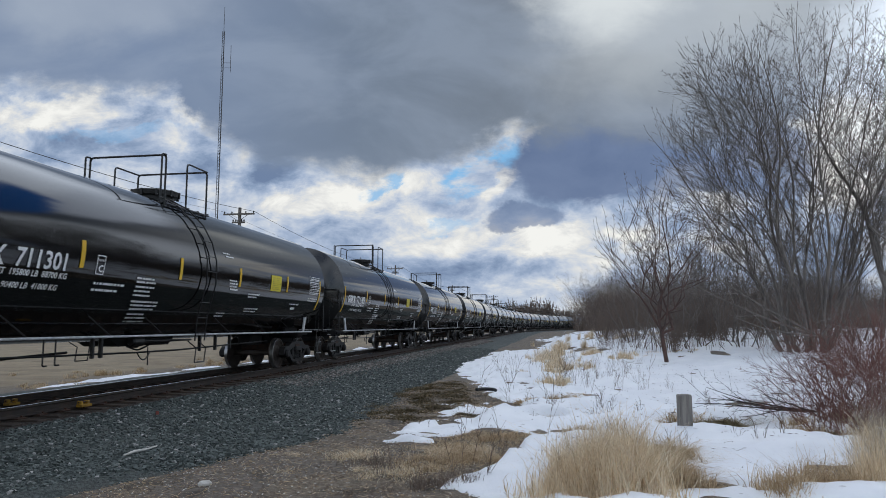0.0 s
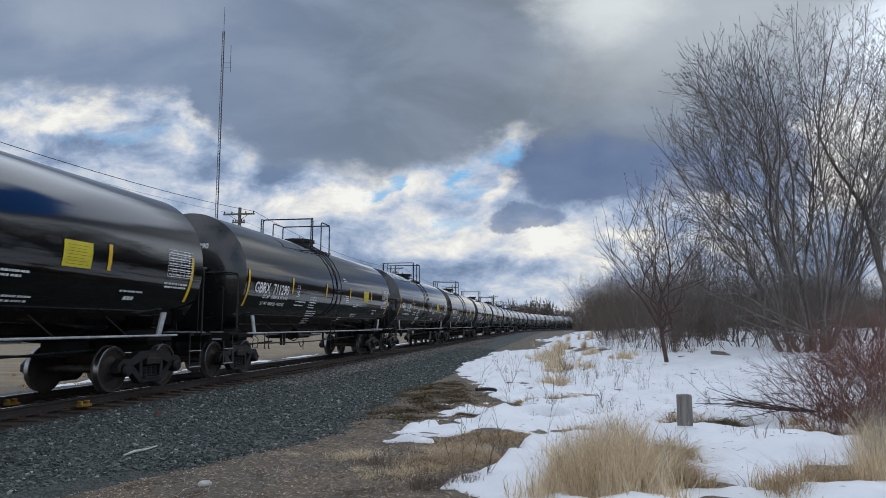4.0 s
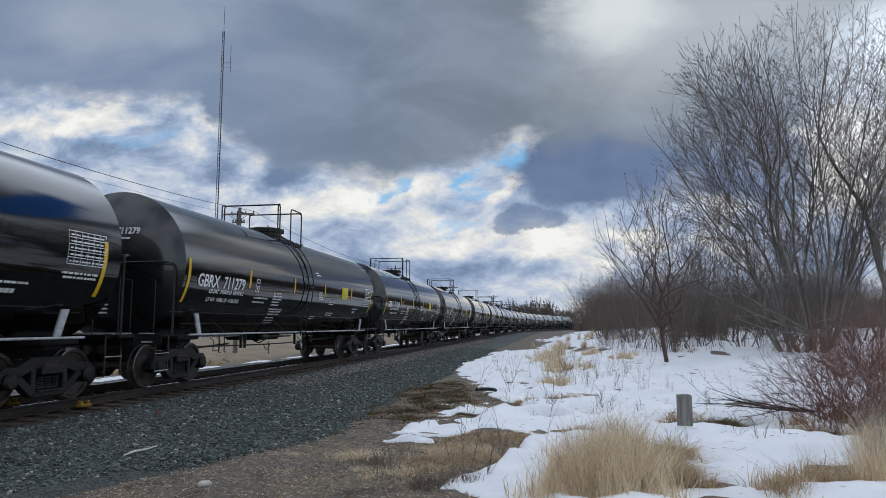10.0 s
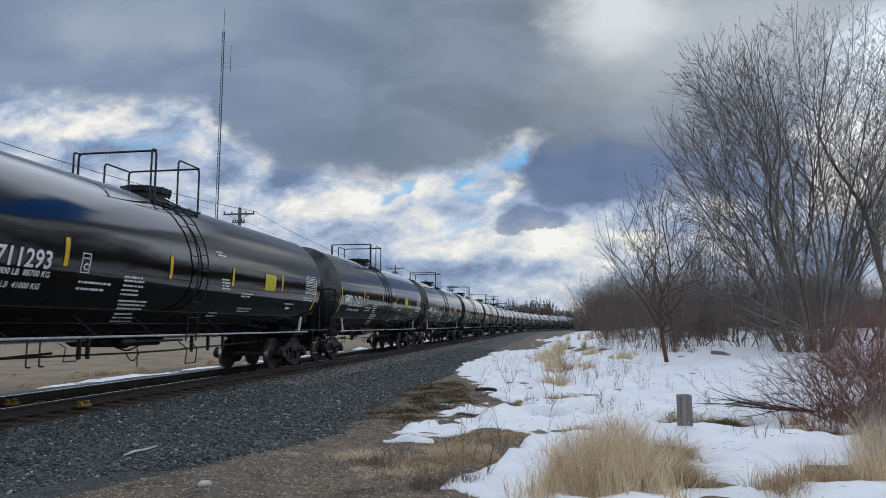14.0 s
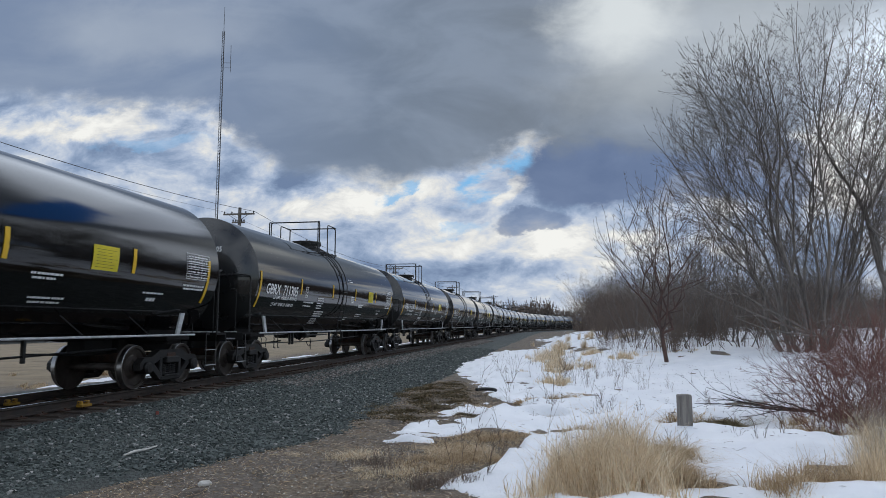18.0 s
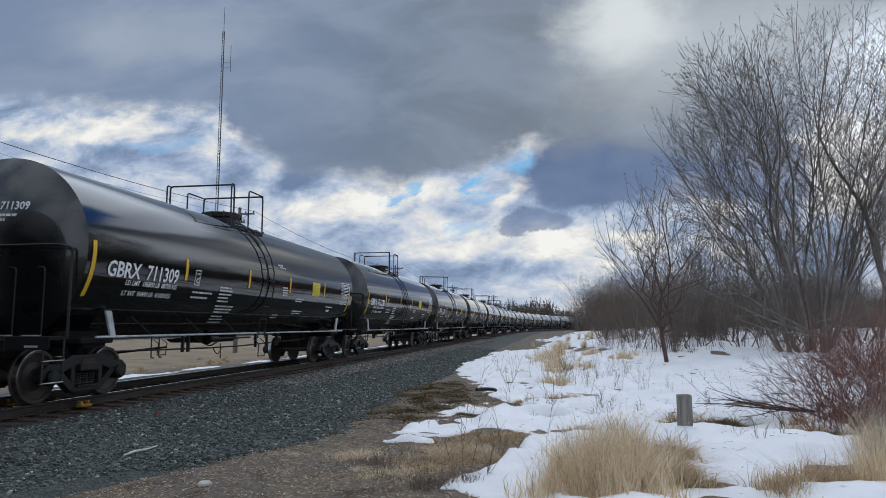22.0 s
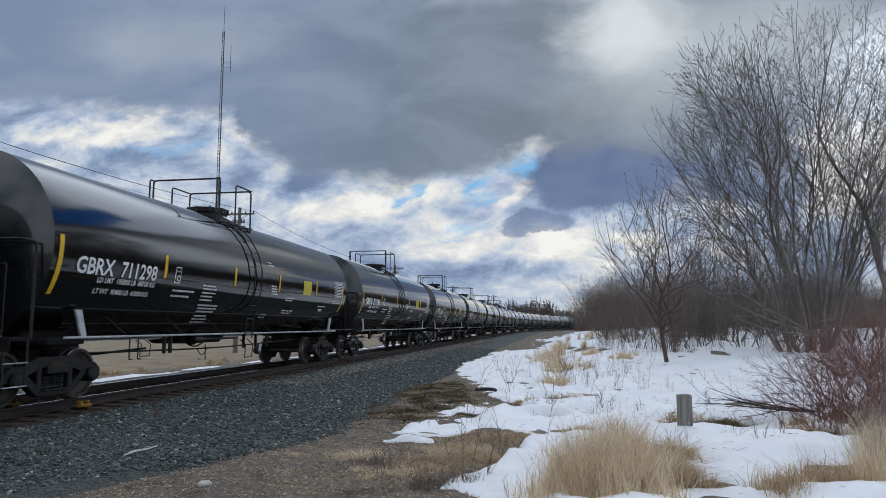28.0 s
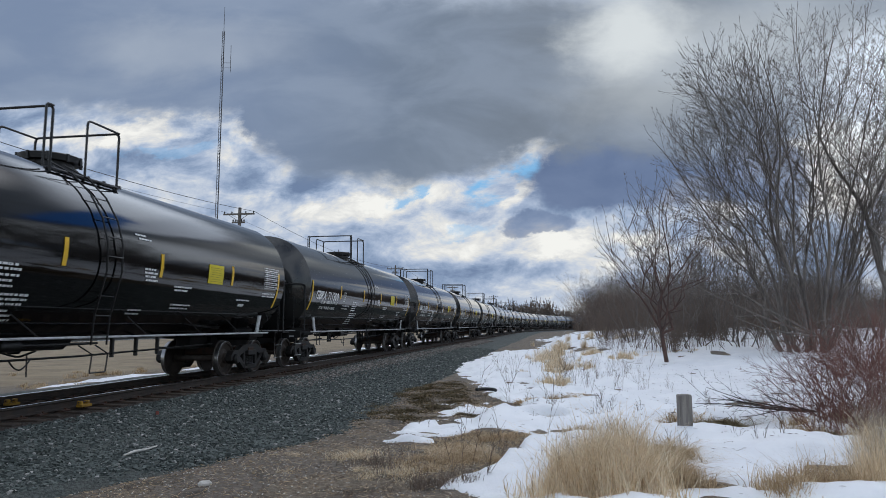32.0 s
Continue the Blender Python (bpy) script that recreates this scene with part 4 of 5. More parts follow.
    # tape, placard and stencils on the flank
    for x, z, h in ((-7.36, 1.84, 1.00), (-4.37, 2.30, 0.47), (-1.32, 2.30, 0.47), (1.42, 2.30, 0.47), (4.46, 2.31, 0.47), (7.24, 1.84, 1.00)):
        part("reflector", decal(Geo(), x, z, 0.10, h), M["yellow"], car, "yellow reflective tape")
    part("placard", decal(Geo(), 3.34, 2.30, 0.70, 0.44), M["placard"], car, "square yellow placard with faint print")
    g = Geo()
    for k in range(7):
        decal(g, 3.42 + 0.02 * (k % 2), 2.35 + 0.052 * k, 0.54 - 0.06 * (k % 3), 0.005, 0.016)
    part("placard_print", g, M["steel_black"], car)
    g = Geo()
    write_on_shell(g, "LD LMT  195800 LB  88700 KG", -6.32, 2.09, 0.14, 0.95)
    write_on_shell(g, "LT WT  90400 LB  41000 KG", -6.32, 1.90, 0.14, 0.95)
    bars_on_shell(g, [(x - 0.2, z, a, h) for x, z, a, h in [(-3.70, 2.05, 0.85, 0.045), (-3.70, 1.94, 0.70, 0.045), (-2.55, 2.22, 0.6, 0.04), (-2.52, 2.15, 0.62, 0.04), (-2.50, 2.06, 0.6, 0.04), (-2.50, 1.98, 0.5, 0.04), (-2.48, 1.90, 0.6, 0.04),
                      (-2.44, 1.78, 0.95, 0.045), (-2.38, 1.71, 0.9, 0.045), (-2.34, 1.64, 0.8, 0.045), (-2.28, 1.54, 0.6, 0.045), (-2.25, 1.47, 0.7, 0.045), (-2.2, 1.40, 0.7, 0.045),
                      (0.80, 3.05, 0.35, 0.035), (0.90, 2.98, 0.4, 0.035),
                      (1.10, 2.41, 0.40, 0.04), (1.12, 2.34, 0.45, 0.04), (1.16, 2.27, 0.40, 0.04), (1.2, 2.20, 0.42, 0.04),
                      (2.25, 2.13, 0.75, 0.04), (2.30, 2.06, 0.5, 0.04), (2.4, 1.76, 0.8, 0.04), (2.45, 1.69, 0.7, 0.04), (1.1, 1.62, 0.45, 0.04), (1.1, 1.55, 0.45, 0.04),
                      (5.2, 1.96, 0.7, 0.04), (5.4, 1.82, 0.3, 0.08), (6.5, 2.18, 0.9, 0.04), (6.55, 2.11, 0.8, 0.04)]])
    # ruled table near the far end
    for k in range(6):
        decal(g, 6.35, 2.34 + 0.11 * k, 0.95, 0.012)
    for k in range(7):
        decal(g, 6.35 + 0.155 * k, 2.34, 0.010, 0.57)
    bars_on_shell(g, [(6.4, 2.38 + 0.11 * k, 0.85, 0.028) for k in range(5)])
    tagged(part("stencil_text", g, M["white"], car, "small white stencilled data"), kind="stuff")
    g = Geo()
    for dx, w, dz, h in ((0, 0.018, 0, 0.34), (0.2, 0.018, 0, 0.34), (0, 0.21, 0, 0.018), (0, 0.21, 0.33, 0.018)):
        decal(g, -3.95 + dx, 2.22 + dz * 0.97, w, h)
    write_on_shell(g, "PLATE", -3.925, 2.45, 0.055, 0.95)
    write_on_shell(g, "C", -3.895, 2.27, 0.17)
    part("plate_mark", g, M["white"], car, "white boxed clearance mark")
    g = Geo()
    for z, y0, w in ((3.20, -0.16, 0.42), (3.12, -0.16, 0.2)):
        for q in range(4):
            a = y0 - q * w / 4
            g.box((-(TANK_H + dish_at(math.hypot(a, z - TANK_Z)) + 0.004), a, z), (0.006, w / 4 - 0.015, 0.045))
    for q in range(9):
        z = 2.28 - 0.085 * q
        g.box((-(TANK_H + dish_at(math.hypot(0.15, z - TANK_Z)) + 0.004), 0.15, z), (0.006, 0.42 - 0.05 * (q % 3), 0.035))
    tagged(part("head_stencil_text", g, M["white"], car), kind="stuff")
    return car


NUMBERS = {0: 301, 1: 302, 2: 272, 3: 297, 4: 290, 5: 291, 6: 288, 7: 283, 8: 284, 9: 279, 10: 289, 11: 287, 12: 293, 13: 273, 14: 281, 15: 292, 16: 305, 17: 307, 18: 311,
           19: 309, 20: 230, 21: 280, 22: 275, 23: 285, 24: 298, 25: 295, 26: 304, 27: 299, 28: 300}
CARS = []


def car_no(k):
    return "711%03d" % NUMBERS.get(k, 306 + (k * 7) % 40)


def build_train():
    for no in sorted(set(car_no(k) for k in range(-1, 46))):
        letters("GBRX  " + no, 0.40, 0.94)
        letters(no, 0.20, 0.85)
    first = tank_car()
    made = [(k, first if k == -1 else copy_thing(first, Matrix())) for k in range(-1, 46)]
    for k, car in made:
        no = car_no(k)
        tagged(part("car_number", write_on_shell(Geo(), "GBRX  " + no, -6.93, 2.225, 0.40, 0.94), M["white"], car, "large white stencilled car number"), kind="stuff")
        part("end_number", write_on_head(Geo(), no, -0.20, 3.30, 0.20, 0.85), M["white"], car, "white number on the tank's end")
        CARS.append((k, car))


build_train()


# ---- poles, wires and mast beyond the track ----
def utility_pole():
    pole = thing("utility_pole", "weathered wooden utility pole with two crossarms", "utility pole", "poles along the line")
    part("pole", Geo().tube([(0, 0, -1.0), (0, 0, 5), (0, 0, 10.45)], [0.17, 0.15, 0.11], 12), M["pole"], pole)
    for z, half in ((9.95, 1.2), (9.35, 0.5)):
        arm = part("crossarm", Geo().box((0, -0.14, z), (half * 2, 0.10, 0.12), 0.01), M["pole"], pole)
        for x in (-half + 0.08, -half * 0.45, half * 0.45, half - 0.08):
            part("insulator", Geo().lathe([(z + 0.06, 0.02), (z + 0.12, 0.05), (z + 0.17, 0.045), (z + 0.22, 0.02)], "z", 10, (x, -0.14, 0)), M["wire"], arm)
    for e in (-1, 1):
        part("arm_brace", Geo().tube([(e * 0.75, -0.2, 9.9), (0, -0.16, 9.42)], 0.02, 5), M["pole"], pole)
    return pole


POLE_W = -13.0
POLES = [track(s, POLE_W, 0.0)[0] for s in (-3.0, 45.0, 93.0, 141.0, 189.0)]
first_pole = utility_pole()
for i, p in enumerate(POLES):
    m = Matrix.Translation(p + Vector((0, 0, -0.25))) @ Matrix.Rotation(-PHI, 4, "Z")
    if i == 0:
        first_pole.matrix_basis = m
    else:
        copy_thing(first_pole, m)
wires = thing("overhead_wires", "thin dark wires strung between the poles", "wires")
for off, z, sag in ((-1.12, 9.9, 0.82), (1.12, 9.9, 1.05)):
    for a, b in zip(POLES, POLES[1:]):
        pa, pb = a - N * off, b - N * off
        path = [pa.lerp(pb, t / 14) + Vector((0, 0, z - sag * 4 * (t / 14) * (1 - t / 14))) for t in range(15)]
        part("wire", Geo().tube(path, 0.016 if off > 0 else 0.008, 4), M["wire"], wires)

mast = thing("radio_mast", "tall thin lattice radio mast with whip antennas", "mast", at=Matrix.Translation((-42.0, 123.0, -0.3)))
MAST_H = 58.0
for k in range(3):
    a = radians(90 + 120 * k)
    part("mast_leg", Geo().tube([(0.30 * math.cos(a), 0.30 * math.sin(a), 0), (0.22 * math.cos(a), 0.22 * math.sin(a), MAST_H)], 0.05, 6), M["mast"], mast)
lat = Geo()
for i in range(95):
    z = i * 0.6
    for k in range(3):
        a, b = radians(90 + 120 * k), radians(210 + 120 * k)
        q, r = (a, b) if i % 2 else (b, a)
        lat.tube([(0.27 * math.cos(q), 0.27 * math.sin(q), z), (0.27 * math.cos(r), 0.27 * math.sin(r), z + 0.6)], 0.02, 3, caps=False)
part("lattice", lat, M["mast"], mast)
part("whip_antenna", Geo().tube([(0, 0, MAST_H - 1), (0, 0, MAST_H + 4.9)], [0.06, 0.03], 6), M["mast"], mast)
side_arm = part("side_arm", Geo().tube([(0.2, 0, 51.7), (1.5, 0, 51.7)], 0.04, 5).tube([(0.2, 0, 50.7), (1.5, 0, 50.7)], 0.04, 5), M["mast"], mast)
part("side_antenna", Geo().tube([(1.5, 0, 49.8), (1.5, 0, 55.2)], 0.05, 6), M["mast"], side_arm)


# ---- bare trees ----
class Tree:
    """Bare branches: heavy wood and twigs are gathered apart."""

    def __init__(self, seed, thick=0.05, least=0.003):
        self.least = least
        self.r, self.wood, self.twig, self.thick = random.Random(seed), Geo(), Geo(), thick

    def grow(self, p, d, length, rad, depth, kids, up=0.25, wild=0.25, split=0.62):
        r = self.r
        n = 6 if depth >= 3 else 5 if depth == 2 else 4 if depth == 1 else 3
        pts, rads = [Vector(p)], [rad]
        d = Vector(d).normalized()
        for i in range(n):
            d = (d + Vector((r.gauss(0, wild), r.gauss(0, wild), r.gauss(0, wild) + up)) * (0.5 if depth >= 3 else 0.8) / n * 1.6).normalized()
            pts.append(pts[-1] + d * length / n)
            rads.append(max(rad * (1 - 0.78 * (i + 1) / n), self.least * 0.6))
        g = self.wood if rad > self.thick else self.twig
        g.tube(pts, rads, 8 if rad > 0.08 else 5 if rad > 0.03 else 3, caps=False)
        if depth <= 0:
            return
        count = kids[depth - 1] if depth - 1 < len(kids) else kids[-1]
        for k in range(count):
            t = 0.22 + 0.78 * (k + r.random()) / count
            i = min(n - 1, int(t * n))
            q = pts[i].lerp(pts[i + 1], t * n - i)
            ax = (pts[i + 1] - pts[i]).normalized()
            side = ax.cross(Vector((r.gauss(0, 1), r.gauss(0, 1), r.gauss(0, 1)))).normalized()
            spread = r.uniform(0.45, 1.0) * split * 1.35
            nd = ax * math.cos(spread) + side * math.sin(spread)
            if nd.z < -0.2:
                nd.z *= 0.3
            nr = rads[i] * r.uniform(0.42, 0.62)
            self.grow(q, nd, length * r.uniform(0.32, 0.52) * (1.15 - 0.5 * t), max(nr, self.least), depth - 1, kids, up, wild, split)


    def fork(self, p, d, seg, rad, bare=0, up=0.05, end=0.24, keep=0.90, side=(0.55, 0.78), wide=(0.32, 0.62), thin=0.83):
        """A limb that forks again and again: a leader that carries on and a weaker side shoot at each joint."""
        r = self.r
        todo = [(Vector(p), Vector(d).normalized(), seg, rad, bare)]
        while todo:
            p, d, seg, rad, bare = todo.pop()
            rad = max(rad, self.least)
            e = (d + Vector((r.gauss(0, 0.07), r.gauss(0, 0.07), r.gauss(0, 0.05) + up))).normalized()
            q = p + d * seg * 0.5
            q2 = q + e * seg * 0.5
            g = self.wood if rad > self.thick else self.twig
            if seg > 0.5:
                g.tube([p, q, q2], [rad, rad * 0.93, max(rad * thin, self.least * 0.8)], 8 if rad > 0.08 else 5 if rad > 0.03 else 3, caps=False)
            else:
                g.tube([p, q2], [rad, rad * 0.75], 3, caps=False)
            if seg < end:
                continue
            ax = e.cross(Vector((r.gauss(0, 1), r.gauss(0, 1), r.gauss(0, 1)))).normalized()
            a = r.uniform(0.02, 0.15)
            todo.append((q2, e * math.cos(a) + ax * math.sin(a), seg * keep * r.uniform(0.93, 1.05), rad * thin, bare - 1))
            if bare <= 0:
                for _ in range(2 if r.random() < 0.30 else 1):
                    b = r.uniform(*wide) * (1.25 if seg > 1.0 else 1.0)
                    ax = (ax * -1 + e.cross(Vector((r.gauss(0, 1), r.gauss(0, 1), r.gauss(0, 1)))).normalized() * 0.5).normalized()
                    todo.append((q2, e * math.cos(b) + ax * math.sin(b), seg * r.uniform(*side), rad * 0.52, 0))


def bare_tree(label, place, seed, limbs, rad, fan=(-0.7, 0.7), group="bare trees beside the line", bark="bark", twig="twig", name="bare_tree", bole=0.0, ring=0.5, least=0.0075, seg=2.0, deep=0.22, edge=0.35, bare=2, up=0.05, end=0.24, suckers=0, wide=(0.32, 0.62), keep=0.90):
    """A leafless tree: limbs fanned out from the foot, or from the top of a bole."""
    t = thing(name, label, "tree", group, Matrix.Translation(place))
    crown, timber = Geo(), Geo()
    r = random.Random(seed)
    if bole:
        part("bole", Geo().tube([(0, 0, -0.25), (0.02, 0, 0.1), (-0.03, 0.02, bole * 0.5), (0.0, 0, bole + 0.1)], [rad * 2.0, rad * 1.6, rad * 1.45, rad * 1.4], 10), M[bark], t, smooth=True)
    for k in range(limbs + suckers):
        w = Tree(seed * 31 + k, 0.04, least)
        thinstem = k >= limbs
        q = r.random() if thinstem else (k + r.uniform(0.25, 0.75)) / limbs
        d = Vector((fan[0] + (fan[1] - fan[0]) * q, r.gauss(0, deep), 1))
        size = (1.0 - edge * abs(2 * q - 1)) * r.uniform(0.92, 1.06)
        base = Vector((0, 0, bole - 0.1)) if bole else Vector(((q - 0.5) * ring * 2, r.gauss(0, ring * 0.4), -0.25))
        if thinstem:
            w.fork(base, d, seg * r.uniform(0.4, 0.72), rad * 0.3, bare, up, end, keep, wide=wide)
        else:
            w.fork(base, d, seg * size, rad * r.uniform(0.75, 1.1), bare, up, end, keep, wide=wide)
        if w.wood.v and name == "far_tree":
            timber.add(w.wood.v, w.wood.f)
        elif w.wood.v:
            part("limb" if bole else "stem", w.wood, M[bark], t, smooth=True)
        crown.add(w.twig.v, w.twig.f)
    if timber.v:
        part("stems", timber, M[bark], t, smooth=True)
    part("twig_crown", crown, M[twig], t)
    return t


def here(x, y):
    return (x, y, relief(x, y))


def arc(a, c, steep, r, sway=0.15):
    """A limb's line from a to c: it leaves steeply and leans out later, with a few slow bends."""
    a, c = Vector(a), Vector(c)
    b = a + Vector(((c.x - a.x) * 0.24, (c.y - a.y) * 0.24, (c.z - a.z) * steep))
    n = max(4, int((c - a).length / 0.55))
    wob = [Vector((r.gauss(0, sway), r.gauss(0, sway), r.gauss(0, sway * 0.6))) for _ in range(4)]
    out = []
    for i in range(n + 1):
        t = i / n
        p = a * (1 - t) ** 2 + b * 2 * t * (1 - t) + c * t * t
        out.append(p + sum((wob[k] * math.sin((k + 1) * math.pi * t) for k in range(4)), Vector()))
    return out


def room_left(p, d, centre, half):
    """How far it is from p along d to the border of the crown's ellipsoid."""
    q = Vector([(p[k] - centre[k]) / half[k] for k in range(3)])
    e = Vector([d[k] / half[k] for k in range(3)])
    a, b, c = e.dot(e), q.dot(e), q.dot(q) - 1
    h = b * b - a * c
    return (-b + math.sqrt(h)) / a if h > 0 else 0.0


def fan_tree(label, place, seed, centre, half, limbs, fan, feet, rad, bole=None, bark="bark", twig="twig", extra=2, every=0.5, reach=3.0, least=0.0062, steep=0.5, low=0, up=0.05, side=1.0):
    """A leafless tree whose limbs fan out to the border of its crown and carry upswept shoots all along.
    fan: first and last angle of the limbs' tips round the crown's middle, in degrees from the right."""
    t = thing("bare_tree", label, "tree", "bare trees beside the line", Matrix.Translation(place))
    r = random.Random(seed)
    w = Tree(seed * 7 + 1, 0.03, least)
    lines_ = []
    if bole:
        part("bole", Geo().tube([(0, 0, -0.3), (0.03, 0, 0.1), (bole[0] * 0.4, 0, bole[2] * 0.5), bole], [rad * 1.9, rad * 1.55, rad * 1.4, rad * 1.3], 10, caps=False), M[bark], t, smooth=True)
    for k in range(limbs):
        q = (k + r.uniform(0.2, 0.8)) / limbs
        a = radians(fan[0] + (fan[1] - fan[0]) * q)
        out = r.uniform(0.70, 0.94)
        deep = r.uniform(-0.75, 0.75)
        flat = math.sqrt(1 - deep * deep * 0.7)
        tip = Vector((centre[0] + half[0] * out * flat * math.cos(a), centre[1] + half[1] * deep, centre[2] + half[2] * out * flat * math.sin(a)))
        foot = Vector(bole) if bole else Vector((feet[0] + (feet[1] - feet[0]) * q + r.gauss(0, 0.12), r.gauss(0, 0.35), -0.3))
        if bole:
            foot.z -= r.uniform(0, 0.35) * min(1.0, bole[2])
        path = arc(foot, tip, steep + (0.22 if math.sin(a) < 0.1 else 0.0), r)
        lines_.append((path, rad * r.uniform(0.7, 1.15) * (0.75 if math.sin(a) < 0.1 else 1.0), 0.30))
        for _ in range(extra):
            i = int(len(path) * r.uniform(0.28, 0.62))
            a2, d2 = a + r.gauss(0, 0.30), max(-0.85, min(0.85, deep + r.gauss(0, 0.5)))
            f2 = math.sqrt(1 - d2 * d2 * 0.7)
            o2 = r.uniform(0.72, 0.97)
            tip2 = Vector((centre[0] + half[0] * o2 * f2 * math.cos(a2), centre[1] + half[1] * d2, centre[2] + half[2] * o2 * f2 * math.sin(a2)))
            ahead = (path[min(i + 1, len(path) - 1)] - path[i]).normalized()
            if (tip2 - path[i]).normalized().dot(ahead) > 0.5:
                lines_.append((arc(path[i], tip2, 0.42, r), rad * 0.42 * (1 - 0.6 * i / len(path)), 0.18))
    for k in range(low):
        a = r.uniform(0, 6.283)
        foot = Vector((r.uniform(*feet), r.gauss(0, 0.5), -0.3))
        path = arc(foot, foot + Vector((math.cos(a) * 2.2, math.sin(a) * 1.6, r.uniform(2.5, 5.5))), 0.5, r)
        lines_.append((path, rad * 0.22, 0.30))
    for path, r0, first in lines_:
        n = len(path)
        rads = [max(r0 * (1 - 0.86 * (i / (n - 1)) ** 0.9), 0.012) for i in range(n)]
        stem = Geo().tube(path, rads, 8 if r0 > 0.05 else 6, caps=False)
        if r0 > rad * 0.6:
            part("stem", stem, M[bark], t, smooth=True)
        else:
            w.wood.add(stem.v, stem.f)
        gone = 0.0
        for i in range(n - 1):
            step_ = path[i + 1] - path[i]
            gone += step_.length
            if i / n < first or gone < every * r.uniform(0.6, 1.4):
                continue
            gone = 0.0
            ax = step_.normalized()
            for _ in range(2 if r.random() < 0.5 else 1):
                turn = ax.cross(Vector((r.gauss(0, 1), r.gauss(0, 1), r.gauss(0, 1)))).normalized()
                b = r.uniform(0.35, 0.85) * side
                d = (ax * math.cos(b) + turn * math.sin(b) + Vector((0, 0, 0.12))).normalized()
                ln = min(reach * r.uniform(0.55, 1.1), room_left(path[i], d, centre, half) * 1.05)
                if ln < 0.35:
                    continue
                w.fork(path[i], d, 0.19 + ln * 0.125, min(rads[i] * 0.55, 0.008 + 0.006 * ln), 0, up, 0.20, 0.875, (0.52, 0.76), (0.40, 0.72), 0.86)
        d = (path[-1] - path[-2]).normalized()
        w.fork(path[-1], d, 0.34, rads[-1], 0, up, 0.20, 0.875, (0.52, 0.76), (0.40, 0.72), 0.86)
    if w.wood.v:
        part("limb_wood", w.wood, M[bark], t, smooth=True)
    tagged(part("twig_crown", w.twig, M[twig], t), kind="stuff")
    return t


fan_tree("large bare many-stemmed tree with fine grey twigs", here(17.4, 32.0), 11, (0.5, 0.0, 9.0), (8.0, 4.8, 8.6), 18, (200, -5), (-1.1, 1.1), 0.092, extra=3, every=0.42, side=1.25, low=12, least=0.0056)
fan_tree("large bare tree leaning over the snow", here(21.0, 30.0), 17, (1.3, 0.0, 9.6), (5.6, 4.2, 7.4), 6, (165, -10), (-0.3, 0.5), 0.17, reach=2.8, every=0.6, side=1.25, low=3, least=0.0056)
fan_tree("small bare tree with a reddish trunk on the snowbank", here(9.32, 28.4), 23, (0.1, 0.0, 4.6), (2.85, 2.3, 2.95), 8, (188, 5), (0, 0), 0.058, bole=(-0.15, 0.0, 1.45), bark="trunk_red", extra=3, every=0.2, reach=1.7, least=0.0055, side=1.4, steep=0.42)
# grey saplings round the feet of the large trees
for i, (x, y, h) in enumerate(((15.0, 34.0, 5.2), (13.2, 35.5, 4.4), (18.9, 34.0, 6.2), (12.0, 37.0, 3.8))):
    fan_tree("thin grey saplings round the large trees", here(x, y), 60 + i, (0.0, 0.0, h * 0.6), (2.2, 2.0, h * 0.5), 9, (190, -10), (-0.8, 0.8), 0.035, extra=1, every=0.5, reach=1.6, steep=0.45)
for i, (x, y, sg) in enumerate(((20.2, 37.5, 1.35), (23.8, 38.5, 1.45), (14.6, 41.0, 1.15), (12.2, 43.0, 1.0), (18.6, 46.0, 1.3), (16.4, 38.5, 1.2))):
    bare_tree("grey bare tree in the brush", here(x, y), 51 + i, 7, 0.055, (-0.65, 0.6), seg=sg, end=0.27, least=0.009)
bare_tree("tall bare tree behind the brush", here(27.0, 41.0), 29, 5, 0.11, (-0.6, 0.5), seg=1.8, end=0.3)
bare_tree("tall slender bare tree behind the brush", here(21.5, 44.0), 37, 4, 0.07, (-0.5, 0.5), seg=1.35, end=0.3)
bare_tree("slender bare tree behind the snowbank", here(17.0, 42.0), 38, 4, 0.06, (-0.6, 0.5), seg=1.1, end=0.3)


def shrub(label, place, seed, stems, height, mat, spread=0.9, kids=(3, 5), name="shrub", rad=0.022, up=0.2, wild=0.35, foot=0.3):
    t = thing(name, label, "shrub", "leafless brush", Matrix.Translation(place))
    w = Tree(seed, 10)
    for k in range(stems):
        a = w.r.uniform(0, 2 * math.pi)
        q = w.r.random()
        d = Vector((math.cos(a) * spread * q, math.sin(a) * spread * q, 1))
        w.grow((math.cos(a) * foot * q, math.sin(a) * foot * q, -0.1), d, height * w.r.uniform(0.6, 1.05), rad, 2, kids, up, wild, 0.7)
    part("stem_mass", w.twig, M[mat], t)
    return t


rb = random.Random(8)
brush_spots = []
for i in range(120):
    y = rb.uniform(48, 135)
    x = y * (0.205 + 0.50 * rb.random() ** 1.2) + 1.5
    sc = rb.uniform(0.75, 1.2) * (0.85 + 0.75 * step(60, 130, y))
    brush_spots.append((x, y, sc))
brush_kinds = []
for i, (x, y, sc) in enumerate(brush_spots):
    m = Matrix.Translation((x, y, relief(x, y))) @ Matrix.Rotation(rb.uniform(0, 6.28), 4, "Z")
    if i < 4:
        b = shrub("dense brown leafless brush", (0, 0, 0), 40 + i, 30, 5.6, "brush", 0.85, (5, 8), rad=0.024, foot=1.0)
        b.matrix_basis = m
        brush_kinds.append(b)
    else:
        b = copy_thing(brush_kinds[i % 4], m)
        b.scale = (sc, sc, sc)
for i in range(26):
    x, y = rb.uniform(9.5, 22.0), rb.uniform(33.0, 46.0)
